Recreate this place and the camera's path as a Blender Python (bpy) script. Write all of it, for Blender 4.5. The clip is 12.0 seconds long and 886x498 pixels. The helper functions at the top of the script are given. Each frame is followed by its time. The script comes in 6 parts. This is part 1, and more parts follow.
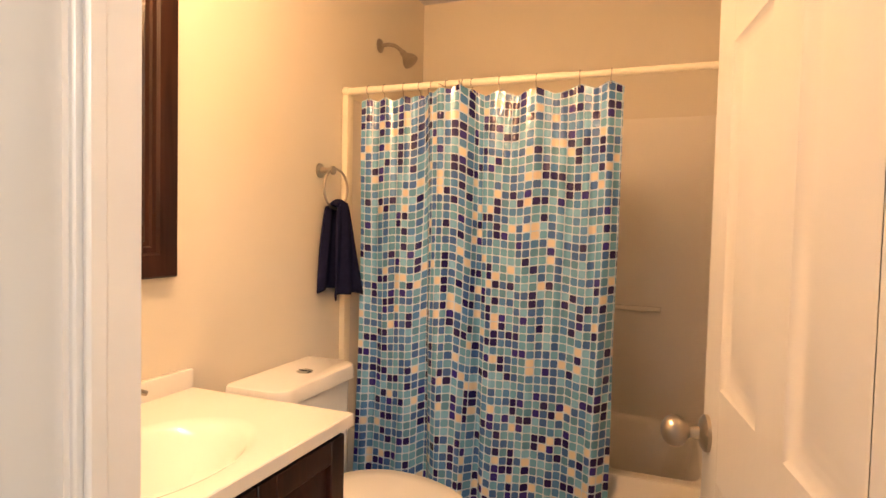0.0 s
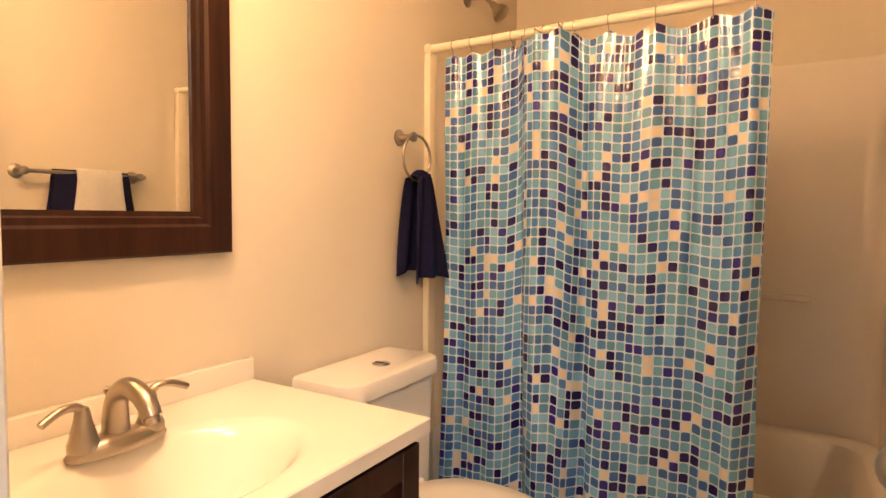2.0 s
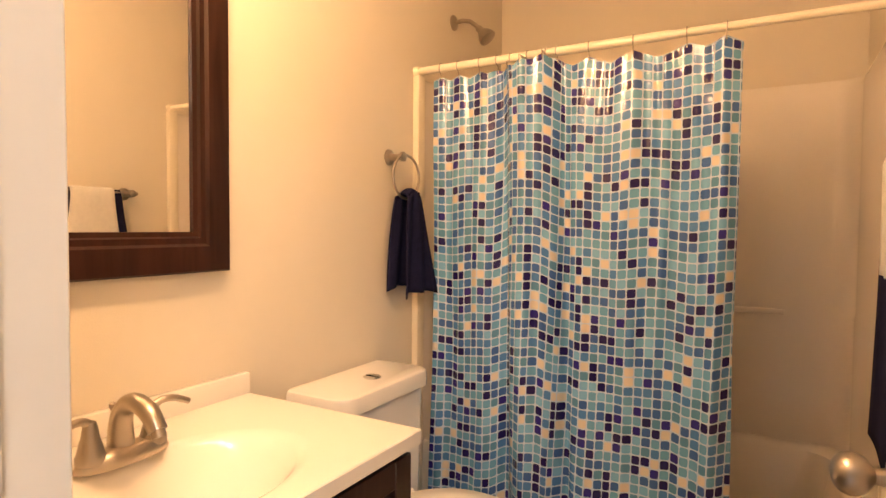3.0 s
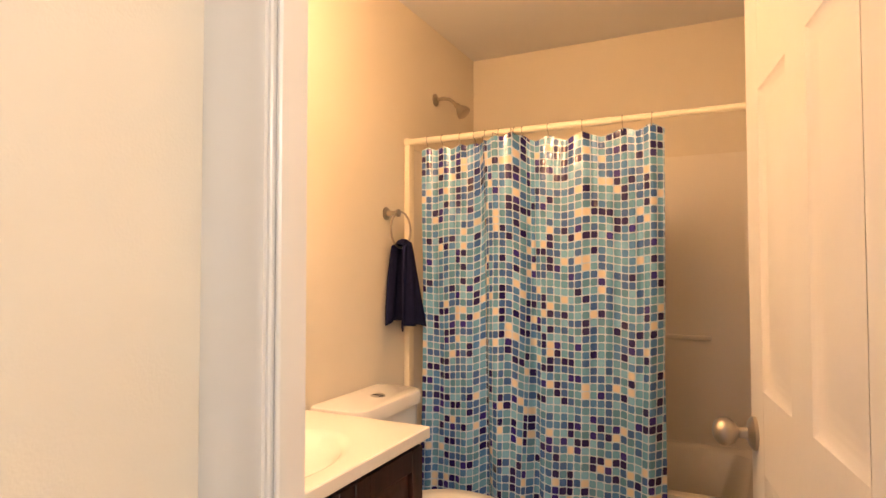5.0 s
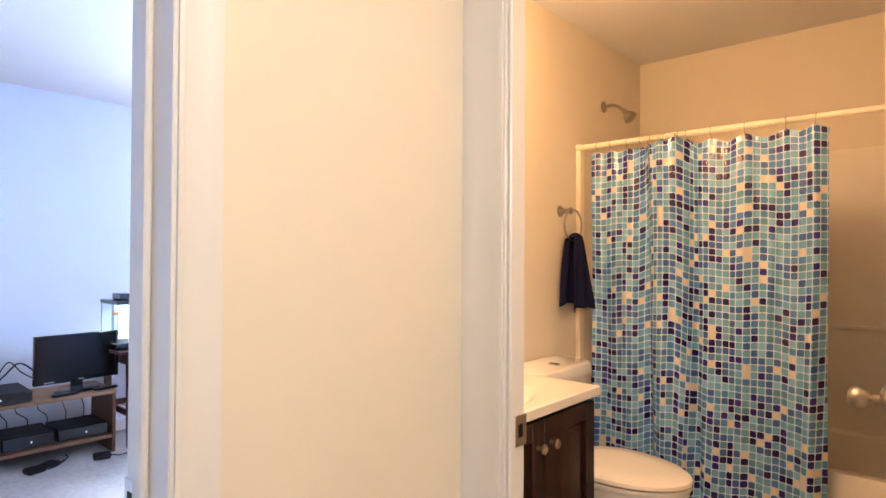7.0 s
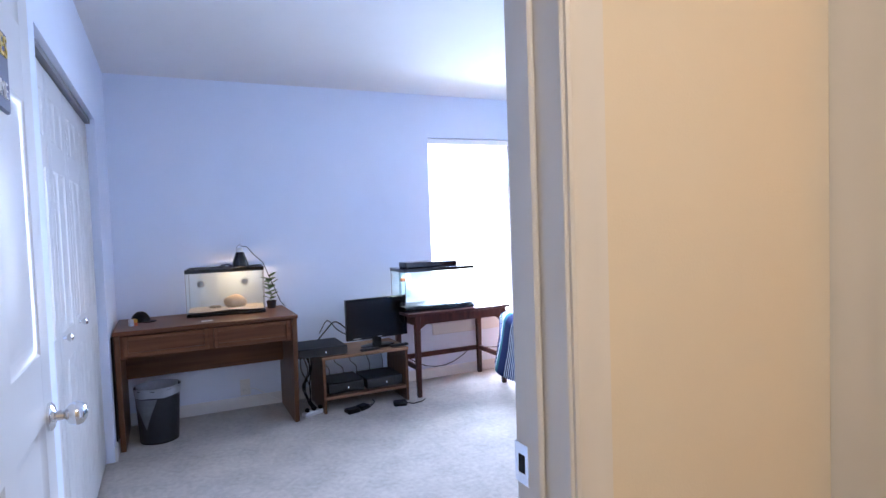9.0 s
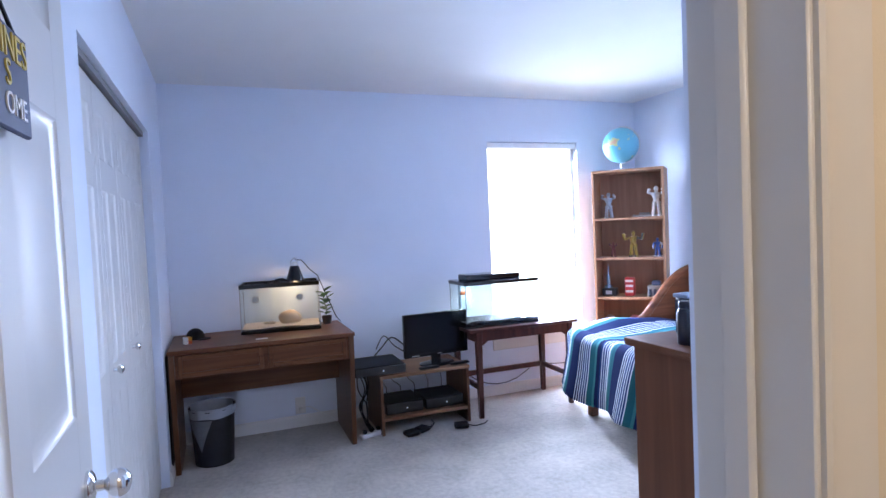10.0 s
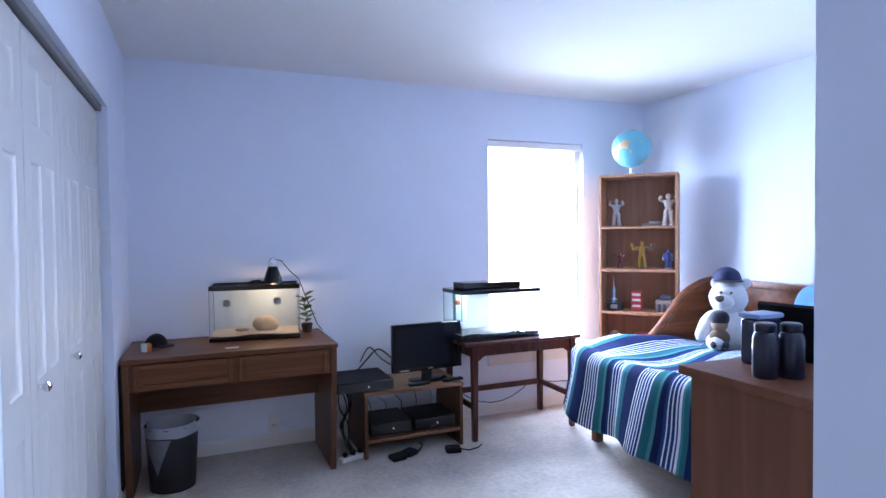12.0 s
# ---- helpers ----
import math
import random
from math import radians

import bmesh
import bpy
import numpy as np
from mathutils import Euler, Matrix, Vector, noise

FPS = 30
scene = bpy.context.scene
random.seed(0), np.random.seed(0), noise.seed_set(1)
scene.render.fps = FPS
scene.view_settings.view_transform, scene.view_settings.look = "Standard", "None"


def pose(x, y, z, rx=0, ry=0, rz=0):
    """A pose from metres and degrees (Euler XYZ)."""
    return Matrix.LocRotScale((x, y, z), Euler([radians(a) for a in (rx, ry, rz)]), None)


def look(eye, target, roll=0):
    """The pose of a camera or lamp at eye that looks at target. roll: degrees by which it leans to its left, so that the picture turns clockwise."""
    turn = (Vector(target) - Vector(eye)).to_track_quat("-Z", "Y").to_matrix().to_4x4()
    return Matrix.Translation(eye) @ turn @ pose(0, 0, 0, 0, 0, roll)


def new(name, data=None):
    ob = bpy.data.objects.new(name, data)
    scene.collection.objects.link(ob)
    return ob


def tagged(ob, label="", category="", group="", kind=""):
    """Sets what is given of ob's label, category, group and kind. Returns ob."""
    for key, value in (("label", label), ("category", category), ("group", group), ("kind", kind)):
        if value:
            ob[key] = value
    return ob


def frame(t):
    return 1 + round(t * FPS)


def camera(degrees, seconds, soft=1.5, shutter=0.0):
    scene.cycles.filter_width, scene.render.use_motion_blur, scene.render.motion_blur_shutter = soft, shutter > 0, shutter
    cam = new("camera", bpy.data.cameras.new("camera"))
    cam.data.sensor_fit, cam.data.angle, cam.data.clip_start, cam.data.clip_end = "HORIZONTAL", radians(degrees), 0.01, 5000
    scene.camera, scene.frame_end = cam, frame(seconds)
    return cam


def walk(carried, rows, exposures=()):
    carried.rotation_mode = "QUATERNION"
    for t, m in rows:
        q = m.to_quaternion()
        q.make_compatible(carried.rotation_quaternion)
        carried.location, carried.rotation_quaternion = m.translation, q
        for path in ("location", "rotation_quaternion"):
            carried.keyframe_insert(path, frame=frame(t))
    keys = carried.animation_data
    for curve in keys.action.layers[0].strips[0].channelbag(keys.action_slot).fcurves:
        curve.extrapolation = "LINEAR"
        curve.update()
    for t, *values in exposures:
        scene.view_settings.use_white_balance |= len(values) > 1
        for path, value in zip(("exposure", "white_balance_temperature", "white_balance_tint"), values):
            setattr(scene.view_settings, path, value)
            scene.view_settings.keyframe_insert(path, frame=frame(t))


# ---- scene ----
cam = camera(74.56, 12.0)
# seconds, x, y, z, yaw, pitch, roll
PATH = [
    (0.0, 1.210, -0.069, 1.337, 21.64, -2.36, -1.34),
    (0.5, 1.180, 0.021, 1.318, 24.92, -2.94, -1.00),
    (1.0, 1.152, 0.094, 1.300, 28.04, -3.41, -0.77),
    (1.5, 1.126, 0.155, 1.287, 30.20, -3.56, -0.57),
    (2.0, 1.104, 0.192, 1.275, 31.00, -3.28, -0.51),
    (2.5, 1.106, 0.196, 1.279, 31.07, -3.00, -0.50),
    (3.0, 1.128, 0.135, 1.295, 29.62, -2.20, -0.46),
    (3.5, 1.156, 0.056, 1.305, 27.91, -1.05, -0.33),
    (3.7, 1.165, 0.021, 1.312, 27.07, -0.62, -0.37),
    (5.3, 1.246, -0.343, 1.300, 25.91, 2.43, -0.09),
    (5.5, 1.257, -0.398, 1.286, 26.97, 2.73, -0.39),
    (6.0, 1.299, -0.496, 1.290, 31.06, 2.36, -0.52),
    (6.5, 1.375, -0.574, 1.302, 36.48, 1.67, -0.44),
    (6.7, 1.399, -0.610, 1.306, 38.54, 1.31, -0.40),
    (8.3, 1.427, -0.815, 1.327, 57.18, -1.93, 0.90),
    (8.5, 1.405, -0.824, 1.330, 59.58, -2.21, 1.22),
    (9.0, 1.293, -0.825, 1.341, 64.47, -2.56, 2.02),
    (9.5, 1.140, -0.816, 1.383, 67.82, -2.72, 2.36),
    (10.0, 1.009, -0.817, 1.413, 69.01, -2.28, 2.54),
    (10.5, 0.897, -0.823, 1.423, 69.18, -1.54, 2.52),
    (11.0, 0.796, -0.794, 1.414, 69.47, -0.85, 2.09),
    (11.5, 0.693, -0.776, 1.396, 68.72, -0.45, 1.44),
    (12.0, 0.614, -0.764, 1.377, 67.27, -1.55, 0.61),
]
# brightness of the clip's own exposure: the window pulls it down
walk(cam, [(t, pose(x, y, z, 90 + p, r, w)) for t, x, y, z, w, p, r in PATH],
     exposures=[(0.0, 0.0), (6.7, 0.0), (8.4, -0.48), (9.5, -0.82), (10.5, -0.98), (12.0, -0.98)])

# ---- world and light ----
world = bpy.data.worlds.new("world")
scene.world = world
world.use_nodes = True
wn = world.node_tree
sky = wn.nodes.new("ShaderNodeTexSky")
sky.sky_type = "NISHITA"
sky.sun_disc = False
sky.sun_elevation, sky.sun_rotation = radians(48), radians(60)
wn.nodes["Background"].inputs["Strength"].default_value = 0.1
wn.links.new(sky.outputs[0], wn.nodes["Background"].inputs["Color"])


def sun_lamp():
    d = bpy.data.lights.new("sun", "SUN")
    d.energy, d.angle, d.color = 3.0, radians(0.53), (1.0, 0.95, 0.88)
    o = new("sun", d)
    o.matrix_world = look((6, 4, 8), (0, 0, 0))


def area_lamp(name, eye, target, w, h, power, color):
    d = bpy.data.lights.new(name, "AREA")
    d.shape, d.size, d.size_y, d.energy, d.color = "RECTANGLE", w, h, power, color
    o = new(name, d)
    o.matrix_world = look(eye, target)
    return o


def point_lamp(name, at, power, color, size=0.05):
    d = bpy.data.lights.new(name, "POINT")
    d.energy, d.color, d.shadow_soft_size = power, color, size
    o = new(name, d)
    o.location = at
    return o


# plan, in metres
CEIL = 2.44
BX0, BX1, BY0, BY1 = 0.0, 1.40, 0.336, 2.66         # bathroom
RODY, RODZ = 1.91, 1.845
JX, JX2 = 0.746, 1.390                               # bathroom door opening
HF = 0.272                                           # hall face of the bathroom door wall
HX, HM, DX = 0.645, 0.58, 0.513                      # hall face, middle and bedroom face of the bedroom door wall
DJY, DJY0 = -0.334, -1.115                           # bedroom door opening
RX0, RX1, RY0, RY1 = -3.297, -0.054, -1.158, 2.717   # bedroom
NOOKY = 0.20
WINY0, WINY1, WINZ0, WINZ1 = 1.247, 2.102, 0.49, 2.08
HX1, HY0 = 2.1, -2.6                                 # hall extents
ROOM = Vector((0.138, -0.223, 0.0))                  # origin of the bedroom furniture plan
ORIGIN = Vector((0.0, 0.0, 0.0))

WARM = (1.0, 0.565, 0.275)
sun_lamp()
for ly in (0.52, 0.70, 0.88):
    point_lamp("vanity_bulb", (0.50, ly, 2.12), 13.6, WARM, 0.05)
# unseen fill added to brighten the hall; no fixture is known there
area_lamp("hall_fill", (1.72, -0.45, 2.40), (1.72, -0.45, 0), 0.4, 0.4, 26.5, (1.0, 0.86, 0.75))
# daylight falls in from the sky, so each strip of the opening sends it downwards
for k in range(3):
    wz, wy = WINZ0 + (WINZ1 - WINZ0) * (k + 0.5) / 3, (WINY0 + WINY1) / 2
    strip = area_lamp("window_daylight", (RX0 - 0.12, wy, wz), (RX0 + 0.88, wy, wz - 0.60), WINY1 - WINY0, 0.50, 152.0, (0.51, 0.65, 1.0))
    strip.data.spread = radians(155)

# ---- materials ----
MATS = {}


def mat(name, color, rough=0.5, metal=0.0, vary=0.08, scale=8.0, bump=0.0, bscale=120.0, trans=0.0, coat=0.0, spec=0.5, sheen=0.0, alpha=1.0):
    """A surface with variation at two scales and a fine relief."""
    if name in MATS:
        return MATS[name]
    m = bpy.data.materials.new(name)
    m.use_nodes = True
    nt = m.node_tree
    b = nt.nodes["Principled BSDF"]
    b.inputs["Roughness"].default_value = rough
    b.inputs["Metallic"].default_value = metal
    b.inputs["Transmission Weight"].default_value = trans
    b.inputs["Coat Weight"].default_value = coat
    b.inputs["Specular IOR Level"].default_value = spec
    b.inputs["Sheen Weight"].default_value = sheen
    b.inputs["Alpha"].default_value = alpha
    co = nt.nodes.new("ShaderNodeTexCoord")
    n1 = nt.nodes.new("ShaderNodeTexNoise")
    n1.inputs["Scale"].default_value, n1.inputs["Detail"].default_value = scale, 5.0
    n2 = nt.nodes.new("ShaderNodeTexNoise")
    n2.inputs["Scale"].default_value, n2.inputs["Detail"].default_value = scale * 0.13, 3.0
    add = nt.nodes.new("ShaderNodeMath")
    add.operation = "ADD"
    for n in (n1, n2):
        nt.links.new(co.outputs["Object"], n.inputs["Vector"])
    nt.links.new(n1.outputs["Fac"], add.inputs[0])
    nt.links.new(n2.outputs["Fac"], add.inputs[1])
    ramp = nt.nodes.new("ShaderNodeValToRGB")
    ramp.color_ramp.elements[0].position, ramp.color_ramp.elements[1].position = 0.3, 0.75
    half = nt.nodes.new("ShaderNodeMath")
    half.operation = "MULTIPLY"
    half.inputs[1].default_value = 0.5
    nt.links.new(add.outputs[0], half.inputs[0])
    nt.links.new(half.outputs[0], ramp.inputs["Fac"])
    ramp.color_ramp.elements[0].color = (*[c * (1 - vary) for c in color], 1)
    ramp.color_ramp.elements[1].color = (*[min(1, c * (1 + vary)) for c in color], 1)
    nt.links.new(ramp.outputs["Color"], b.inputs["Base Color"])
    if bump:
        n3 = nt.nodes.new("ShaderNodeTexNoise")
        n3.inputs["Scale"].default_value, n3.inputs["Detail"].default_value = bscale, 4.0
        nt.links.new(co.outputs["Object"], n3.inputs["Vector"])
        bm_ = nt.nodes.new("ShaderNodeBump")
        bm_.inputs["Strength"].default_value, bm_.inputs["Distance"].default_value = bump, 0.004
        nt.links.new(n3.outputs["Fac"], bm_.inputs["Height"])
        nt.links.new(bm_.outputs["Normal"], b.inputs["Normal"])
    MATS[name] = m
    return m


def wood(name, dark, light, rough=0.4, stretch=(1, 1, 1), scale=14.0):
    """Stained wood with long grain; stretch squeezes the grain along one axis."""
    if name in MATS:
        return MATS[name]
    m = bpy.data.materials.new(name)
    m.use_nodes = True
    nt = m.node_tree
    b = nt.nodes["Principled BSDF"]
    co = nt.nodes.new("ShaderNodeTexCoord")
    mp = nt.nodes.new("ShaderNodeMapping")
    mp.inputs["Scale"].default_value = stretch
    nt.links.new(co.outputs["Object"], mp.inputs["Vector"])
    n1 = nt.nodes.new("ShaderNodeTexNoise")
    n1.inputs["Scale"].default_value, n1.inputs["Detail"].default_value, n1.inputs["Distortion"].default_value = scale, 8.0, 0.6
    n2 = nt.nodes.new("ShaderNodeTexNoise")
    n2.inputs["Scale"].default_value = 2.2
    nt.links.new(mp.outputs[0], n1.inputs["Vector"])
    nt.links.new(co.outputs["Object"], n2.inputs["Vector"])
    add = nt.nodes.new("ShaderNodeMath")
    add.operation = "MULTIPLY_ADD"
    add.inputs[1].default_value = 0.35
    nt.links.new(n2.outputs["Fac"], add.inputs[0])
    nt.links.new(n1.outputs["Fac"], add.inputs[2])
    ramp = nt.nodes.new("ShaderNodeValToRGB")
    ramp.color_ramp.elements[0].position, ramp.color_ramp.elements[1].position = 0.45, 0.85
    ramp.color_ramp.elements[0].color, ramp.color_ramp.elements[1].color = (*dark, 1), (*light, 1)
    nt.links.new(add.outputs[0], ramp.inputs["Fac"])
    nt.links.new(ramp.outputs[0], b.inputs["Base Color"])
    b.inputs["Roughness"].default_value = rough
    b.inputs["Specular IOR Level"].default_value = 0.25
    bp = nt.nodes.new("ShaderNodeBump")
    bp.inputs["Strength"].default_value, bp.inputs["Distance"].default_value = 0.15, 0.002
    nt.links.new(n1.outputs["Fac"], bp.inputs["Height"])
    nt.links.new(bp.outputs[0], b.inputs["Normal"])
    MATS[name] = m
    return m


def glow(name, color, strength):
    if name in MATS:
        return MATS[name]
    m = bpy.data.materials.new(name)
    m.use_nodes = True
    nt = m.node_tree
    nt.nodes.remove(nt.nodes["Principled BSDF"])
    e = nt.nodes.new("ShaderNodeEmission")
    e.inputs["Color"].default_value, e.inputs["Strength"].default_value = (*color, 1), strength
    nt.links.new(e.outputs[0], nt.nodes["Material Output"].inputs[0])
    MATS[name] = m
    return m


def glass(name, color=(1, 1, 1), rough=0.0):
    if name in MATS:
        return MATS[name]
    m = bpy.data.materials.new(name)
    m.use_nodes = True
    nt = m.node_tree
    nt.nodes.remove(nt.nodes["Principled BSDF"])
    tr = nt.nodes.new("ShaderNodeBsdfTransparent")
    tr.inputs["Color"].default_value = (*color, 1)
    gl = nt.nodes.new("ShaderNodeBsdfGlossy")
    gl.inputs["Roughness"].default_value = rough
    mx = nt.nodes.new("ShaderNodeMixShader")
    mx.inputs[0].default_value = 0.05
    nt.links.new(tr.outputs[0], mx.inputs[1])
    nt.links.new(gl.outputs[0], mx.inputs[2])
    nt.links.new(mx.outputs[0], nt.nodes["Material Output"].inputs[0])
    MATS[name] = m
    return m


BEIGE = mat("beige wall paint", (0.72, 0.66, 0.55), 0.7, vary=0.025, scale=5, bump=0.12, bscale=260)
BLUE = mat("pale blue wall paint", (0.74, 0.80, 0.91), 0.7, vary=0.025, scale=5, bump=0.12, bscale=260)
CEILING = mat("white ceiling paint", (0.80, 0.80, 0.80), 0.9, vary=0.02, scale=6, bump=0.3, bscale=150)
TRIM = mat("white trim paint", (0.70, 0.69, 0.67), 0.32, vary=0.02, scale=7, bump=0.03, bscale=60)
DOORPAINT = mat("white door paint", (0.64, 0.63, 0.61), 0.35, vary=0.02, scale=7, bump=0.08, bscale=45)
NICKEL = mat("brushed nickel", (0.42, 0.37, 0.31), 0.32, 1.0, vary=0.06, scale=30)
CHROME = mat("chrome", (0.8, 0.8, 0.8), 0.12, 1.0, vary=0.03)
CARPET = mat("beige carpet pile", (0.45, 0.40, 0.35), 0.95, vary=0.30, scale=34, bump=1.0, bscale=190, sheen=0.2)
VINYL = mat("beige vinyl floor", (0.46, 0.40, 0.33), 0.4, vary=0.1, scale=7, bump=0.05)
CERAMIC = mat("white glazed ceramic", (0.82, 0.80, 0.76), 0.08, vary=0.01, coat=0.5)
MARBLE = mat("cream cultured marble", (0.82, 0.79, 0.72), 0.16, vary=0.03, scale=6, coat=0.4)
ACRYLIC = mat("white tub acrylic", (0.78, 0.73, 0.66), 0.24, vary=0.02, scale=4, coat=0.3)
ESPRESSO = wood("espresso stained wood", (0.016, 0.006, 0.004), (0.040, 0.015, 0.010), 0.34, (1, 1, 0.08), 40)
BLACKPL = mat("black plastic", (0.005, 0.005, 0.007), 0.5, vary=0.15, scale=20, spec=0.15)


# ---- mesh helpers ----
def bm_box(bm, x0, y0, z0, x1, y1, z1, bevel=0.0, seg=1):
    r = bmesh.ops.create_cube(bm, size=1.0, matrix=Matrix.Translation(((x0 + x1) / 2, (y0 + y1) / 2, (z0 + z1) / 2)) @ Matrix.Diagonal((abs(x1 - x0), abs(y1 - y0), abs(z1 - z0), 1)))
    if bevel:
        es = list({e for v in r["verts"] for e in v.link_edges})
        bmesh.ops.bevel(bm, geom=es, offset=bevel, segments=seg, affect="EDGES", profile=0.6)


def bm_cyl(bm, p0, p1, r0, r1=None, n=20, caps=True):
    p0, p1 = Vector(p0), Vector(p1)
    d = p1 - p0
    m = Matrix.Translation((p0 + p1) / 2) @ d.to_track_quat("Z", "Y").to_matrix().to_4x4()
    bmesh.ops.create_cone(bm, cap_ends=caps, segments=n, radius1=r0, radius2=r0 if r1 is None else r1, depth=d.length, matrix=m)


def bm_ball(bm, c, r, s=(1, 1, 1), n=20, m=None):
    bmesh.ops.create_uvsphere(bm, u_segments=n, v_segments=max(8, n // 2), radius=r, matrix=Matrix.Translation(c) @ (m or Matrix()) @ Matrix.Diagonal((*s, 1)))


def bm_tube(bm, pts, r, n=10, closed=False):
    """A round tube along points; r is one radius or one for each point."""
    pts = [Vector(p) for p in pts]
    k = len(pts)
    rs = r if isinstance(r, (list, tuple)) else [r] * k
    rings, up = [], None
    for i, p in enumerate(pts):
        a = pts[i - 1] if (i or closed) else pts[0]
        b = pts[(i + 1) % k] if (i < k - 1 or closed) else pts[-1]
        t = (b - a).normalized()
        if up is None:
            up = t.orthogonal().normalized()
        up = (up - t * up.dot(t)).normalized()
        side = t.cross(up)
        rings.append([bm.verts.new(p + rs[i] * (math.cos(q) * up + math.sin(q) * side)) for q in (2 * math.pi * j / n for j in range(n))])
    for i in range(k if closed else k - 1):
        A, B = rings[i], rings[(i + 1) % k]
        for j in range(n):
            bm.faces.new((A[j], A[(j + 1) % n], B[(j + 1) % n], B[j]))
    if not closed:
        bm.faces.new(rings[0][::-1])
        bm.faces.new(rings[-1])


def bm_lathe(bm, prof, c=(0, 0, 0), n=24, m=None):
    """Turn a profile of (radius, height) about z."""
    m = m or Matrix()
    rings = []
    for r, z in prof:
        rings.append([bm.verts.new(m @ (Vector(c) + Vector((r * math.cos(2 * math.pi * j / n), r * math.sin(2 * math.pi * j / n), z)))) for j in range(n)])
    for A, B in zip(rings, rings[1:]):
        for j in range(n):
            bm.faces.new((A[j], A[(j + 1) % n], B[(j + 1) % n], B[j]))
    bm.faces.new(rings[0][::-1])
    bm.faces.new(rings[-1])


def bm_prism(bm, outline, a, b, axis="z"):
    """Extrude a closed outline between a and b along an axis."""
    def put(u, v, w):
        return {"z": (u, v, w), "y": (u, w, v), "x": (w, u, v)}[axis]
    A = [bm.verts.new(put(u, v, a)) for u, v in outline]
    B = [bm.verts.new(put(u, v, b)) for u, v in outline]
    n = len(A)
    bm.faces.new(A)
    bm.faces.new(B[::-1])
    for i in range(n):
        bm.faces.new((A[i], B[i], B[(i + 1) % n], A[(i + 1) % n]))


def bm_grid(bm, f, nu, nv):
    g = [[bm.verts.new(f(i / nu, j / nv)) for j in range(nv + 1)] for i in range(nu + 1)]
    for i in range(nu):
        for j in range(nv):
            bm.faces.new((g[i][j], g[i + 1][j], g[i + 1][j + 1], g[i][j + 1]))
    return g


def smooth(pts, n=5):
    p = [Vector(q) for q in pts]
    p = [p[0]] + p + [p[-1]]
    out = []
    for a, b, c, d in zip(p, p[1:], p[2:], p[3:]):
        for k in range(n):
            u = k / n
            out.append(0.5 * (2 * b + (c - a) * u + (2 * a - 5 * b + 4 * c - d) * u * u + (3 * b - a - 3 * c + d) * u ** 3))
    return out + [p[-1]]


def mesh_ob(name, bm, material, smooth=True):
    bmesh.ops.recalc_face_normals(bm, faces=bm.faces)
    me = bpy.data.meshes.new(name)
    bm.to_mesh(me)
    bm.free()
    if material:
        for q in (material if isinstance(material, (list, tuple)) else [material]):
            me.materials.append(q)
    ob = new(name, me)
    if smooth and len(me.polygons):
        me.shade_smooth()
        me.set_sharp_from_angle(angle=radians(38))
    return ob


def part(name, bm, material, parent, label=""):
    ob = mesh_ob(name, bm, material)
    ob.parent = parent
    if label:
        ob["label"] = label
    return ob


def thing(name, at, rz=0, label="", category="", group="", kind=""):
    e = new(name)
    e.matrix_world = pose(*(Vector(at) + ORIGIN), 0, 0, rz)
    return tagged(e, label, category, group, kind)


def solo(name, bm, material, label="", category="", group="", kind=""):
    ob = mesh_ob(name, bm, material)
    ob.location = ORIGIN
    return tagged(ob, label, category, group, kind)


def B():
    return bmesh.new()


def boxm(*a, **k):
    bm = bmesh.new()
    bm_box(bm, *a, **k)
    return bm


def cylm(*a, **k):
    bm = bmesh.new()
    bm_cyl(bm, *a, **k)
    return bm


def tubem(*a, **k):
    bm = bmesh.new()
    bm_tube(bm, *a, **k)
    return bm


def lathem(*a, **k):
    bm = bmesh.new()
    bm_lathe(bm, *a, **k)
    return bm


def joined(*bms):
    """One bmesh out of several."""
    out = bmesh.new()
    for q in bms:
        me = bpy.data.meshes.new("t")
        q.to_mesh(me)
        q.free()
        out.from_mesh(me)
        bpy.data.meshes.remove(me)
    return out


def struct(name, bm, material, label=""):
    return tagged(mesh_ob(name, bm, material), label, name.split("_")[0], kind="structure")

# ---- structure ----
T = 0.12
struct("floor_bedroom", boxm(RX0 - T, RY0 - 0.8, -0.06, HM, RY1 + T, 0.0), CARPET, "worn beige cut-pile carpet in the bedroom")
struct("floor_hall", boxm(HM + 0.001, HY0 - T, -0.06, HX1 + T, BY0, 0.0), CARPET, "beige carpet in the hall")
struct("floor_bathroom", boxm(BX0 - 0.002, BY0 + 0.001, -0.05, BX1 + T, BY1 + T, 0.0), VINYL, "beige vinyl floor in the bathroom")
struct("ceiling_bedroom", boxm(RX0 - T, RY0 - 0.8, CEIL, -0.031, RY1 + T, CEIL + 0.1), CEILING, "white textured bedroom ceiling")
struct("ceiling_nook", boxm(-0.03, RY0 - 0.8, CEIL, HM, 0.27, CEIL + 0.1), CEILING, "white ceiling inside the bedroom door")
struct("ceiling_bathroom", boxm(-0.03, 0.271, CEIL, BX1 + T, BY1 + T, CEIL + 0.1), CEILING, "white bathroom ceiling")
struct("ceiling_hall", boxm(HM + 0.001, HY0 - T, CEIL, HX1 + T, 0.27, CEIL + 0.1), CEILING, "white hall ceiling")

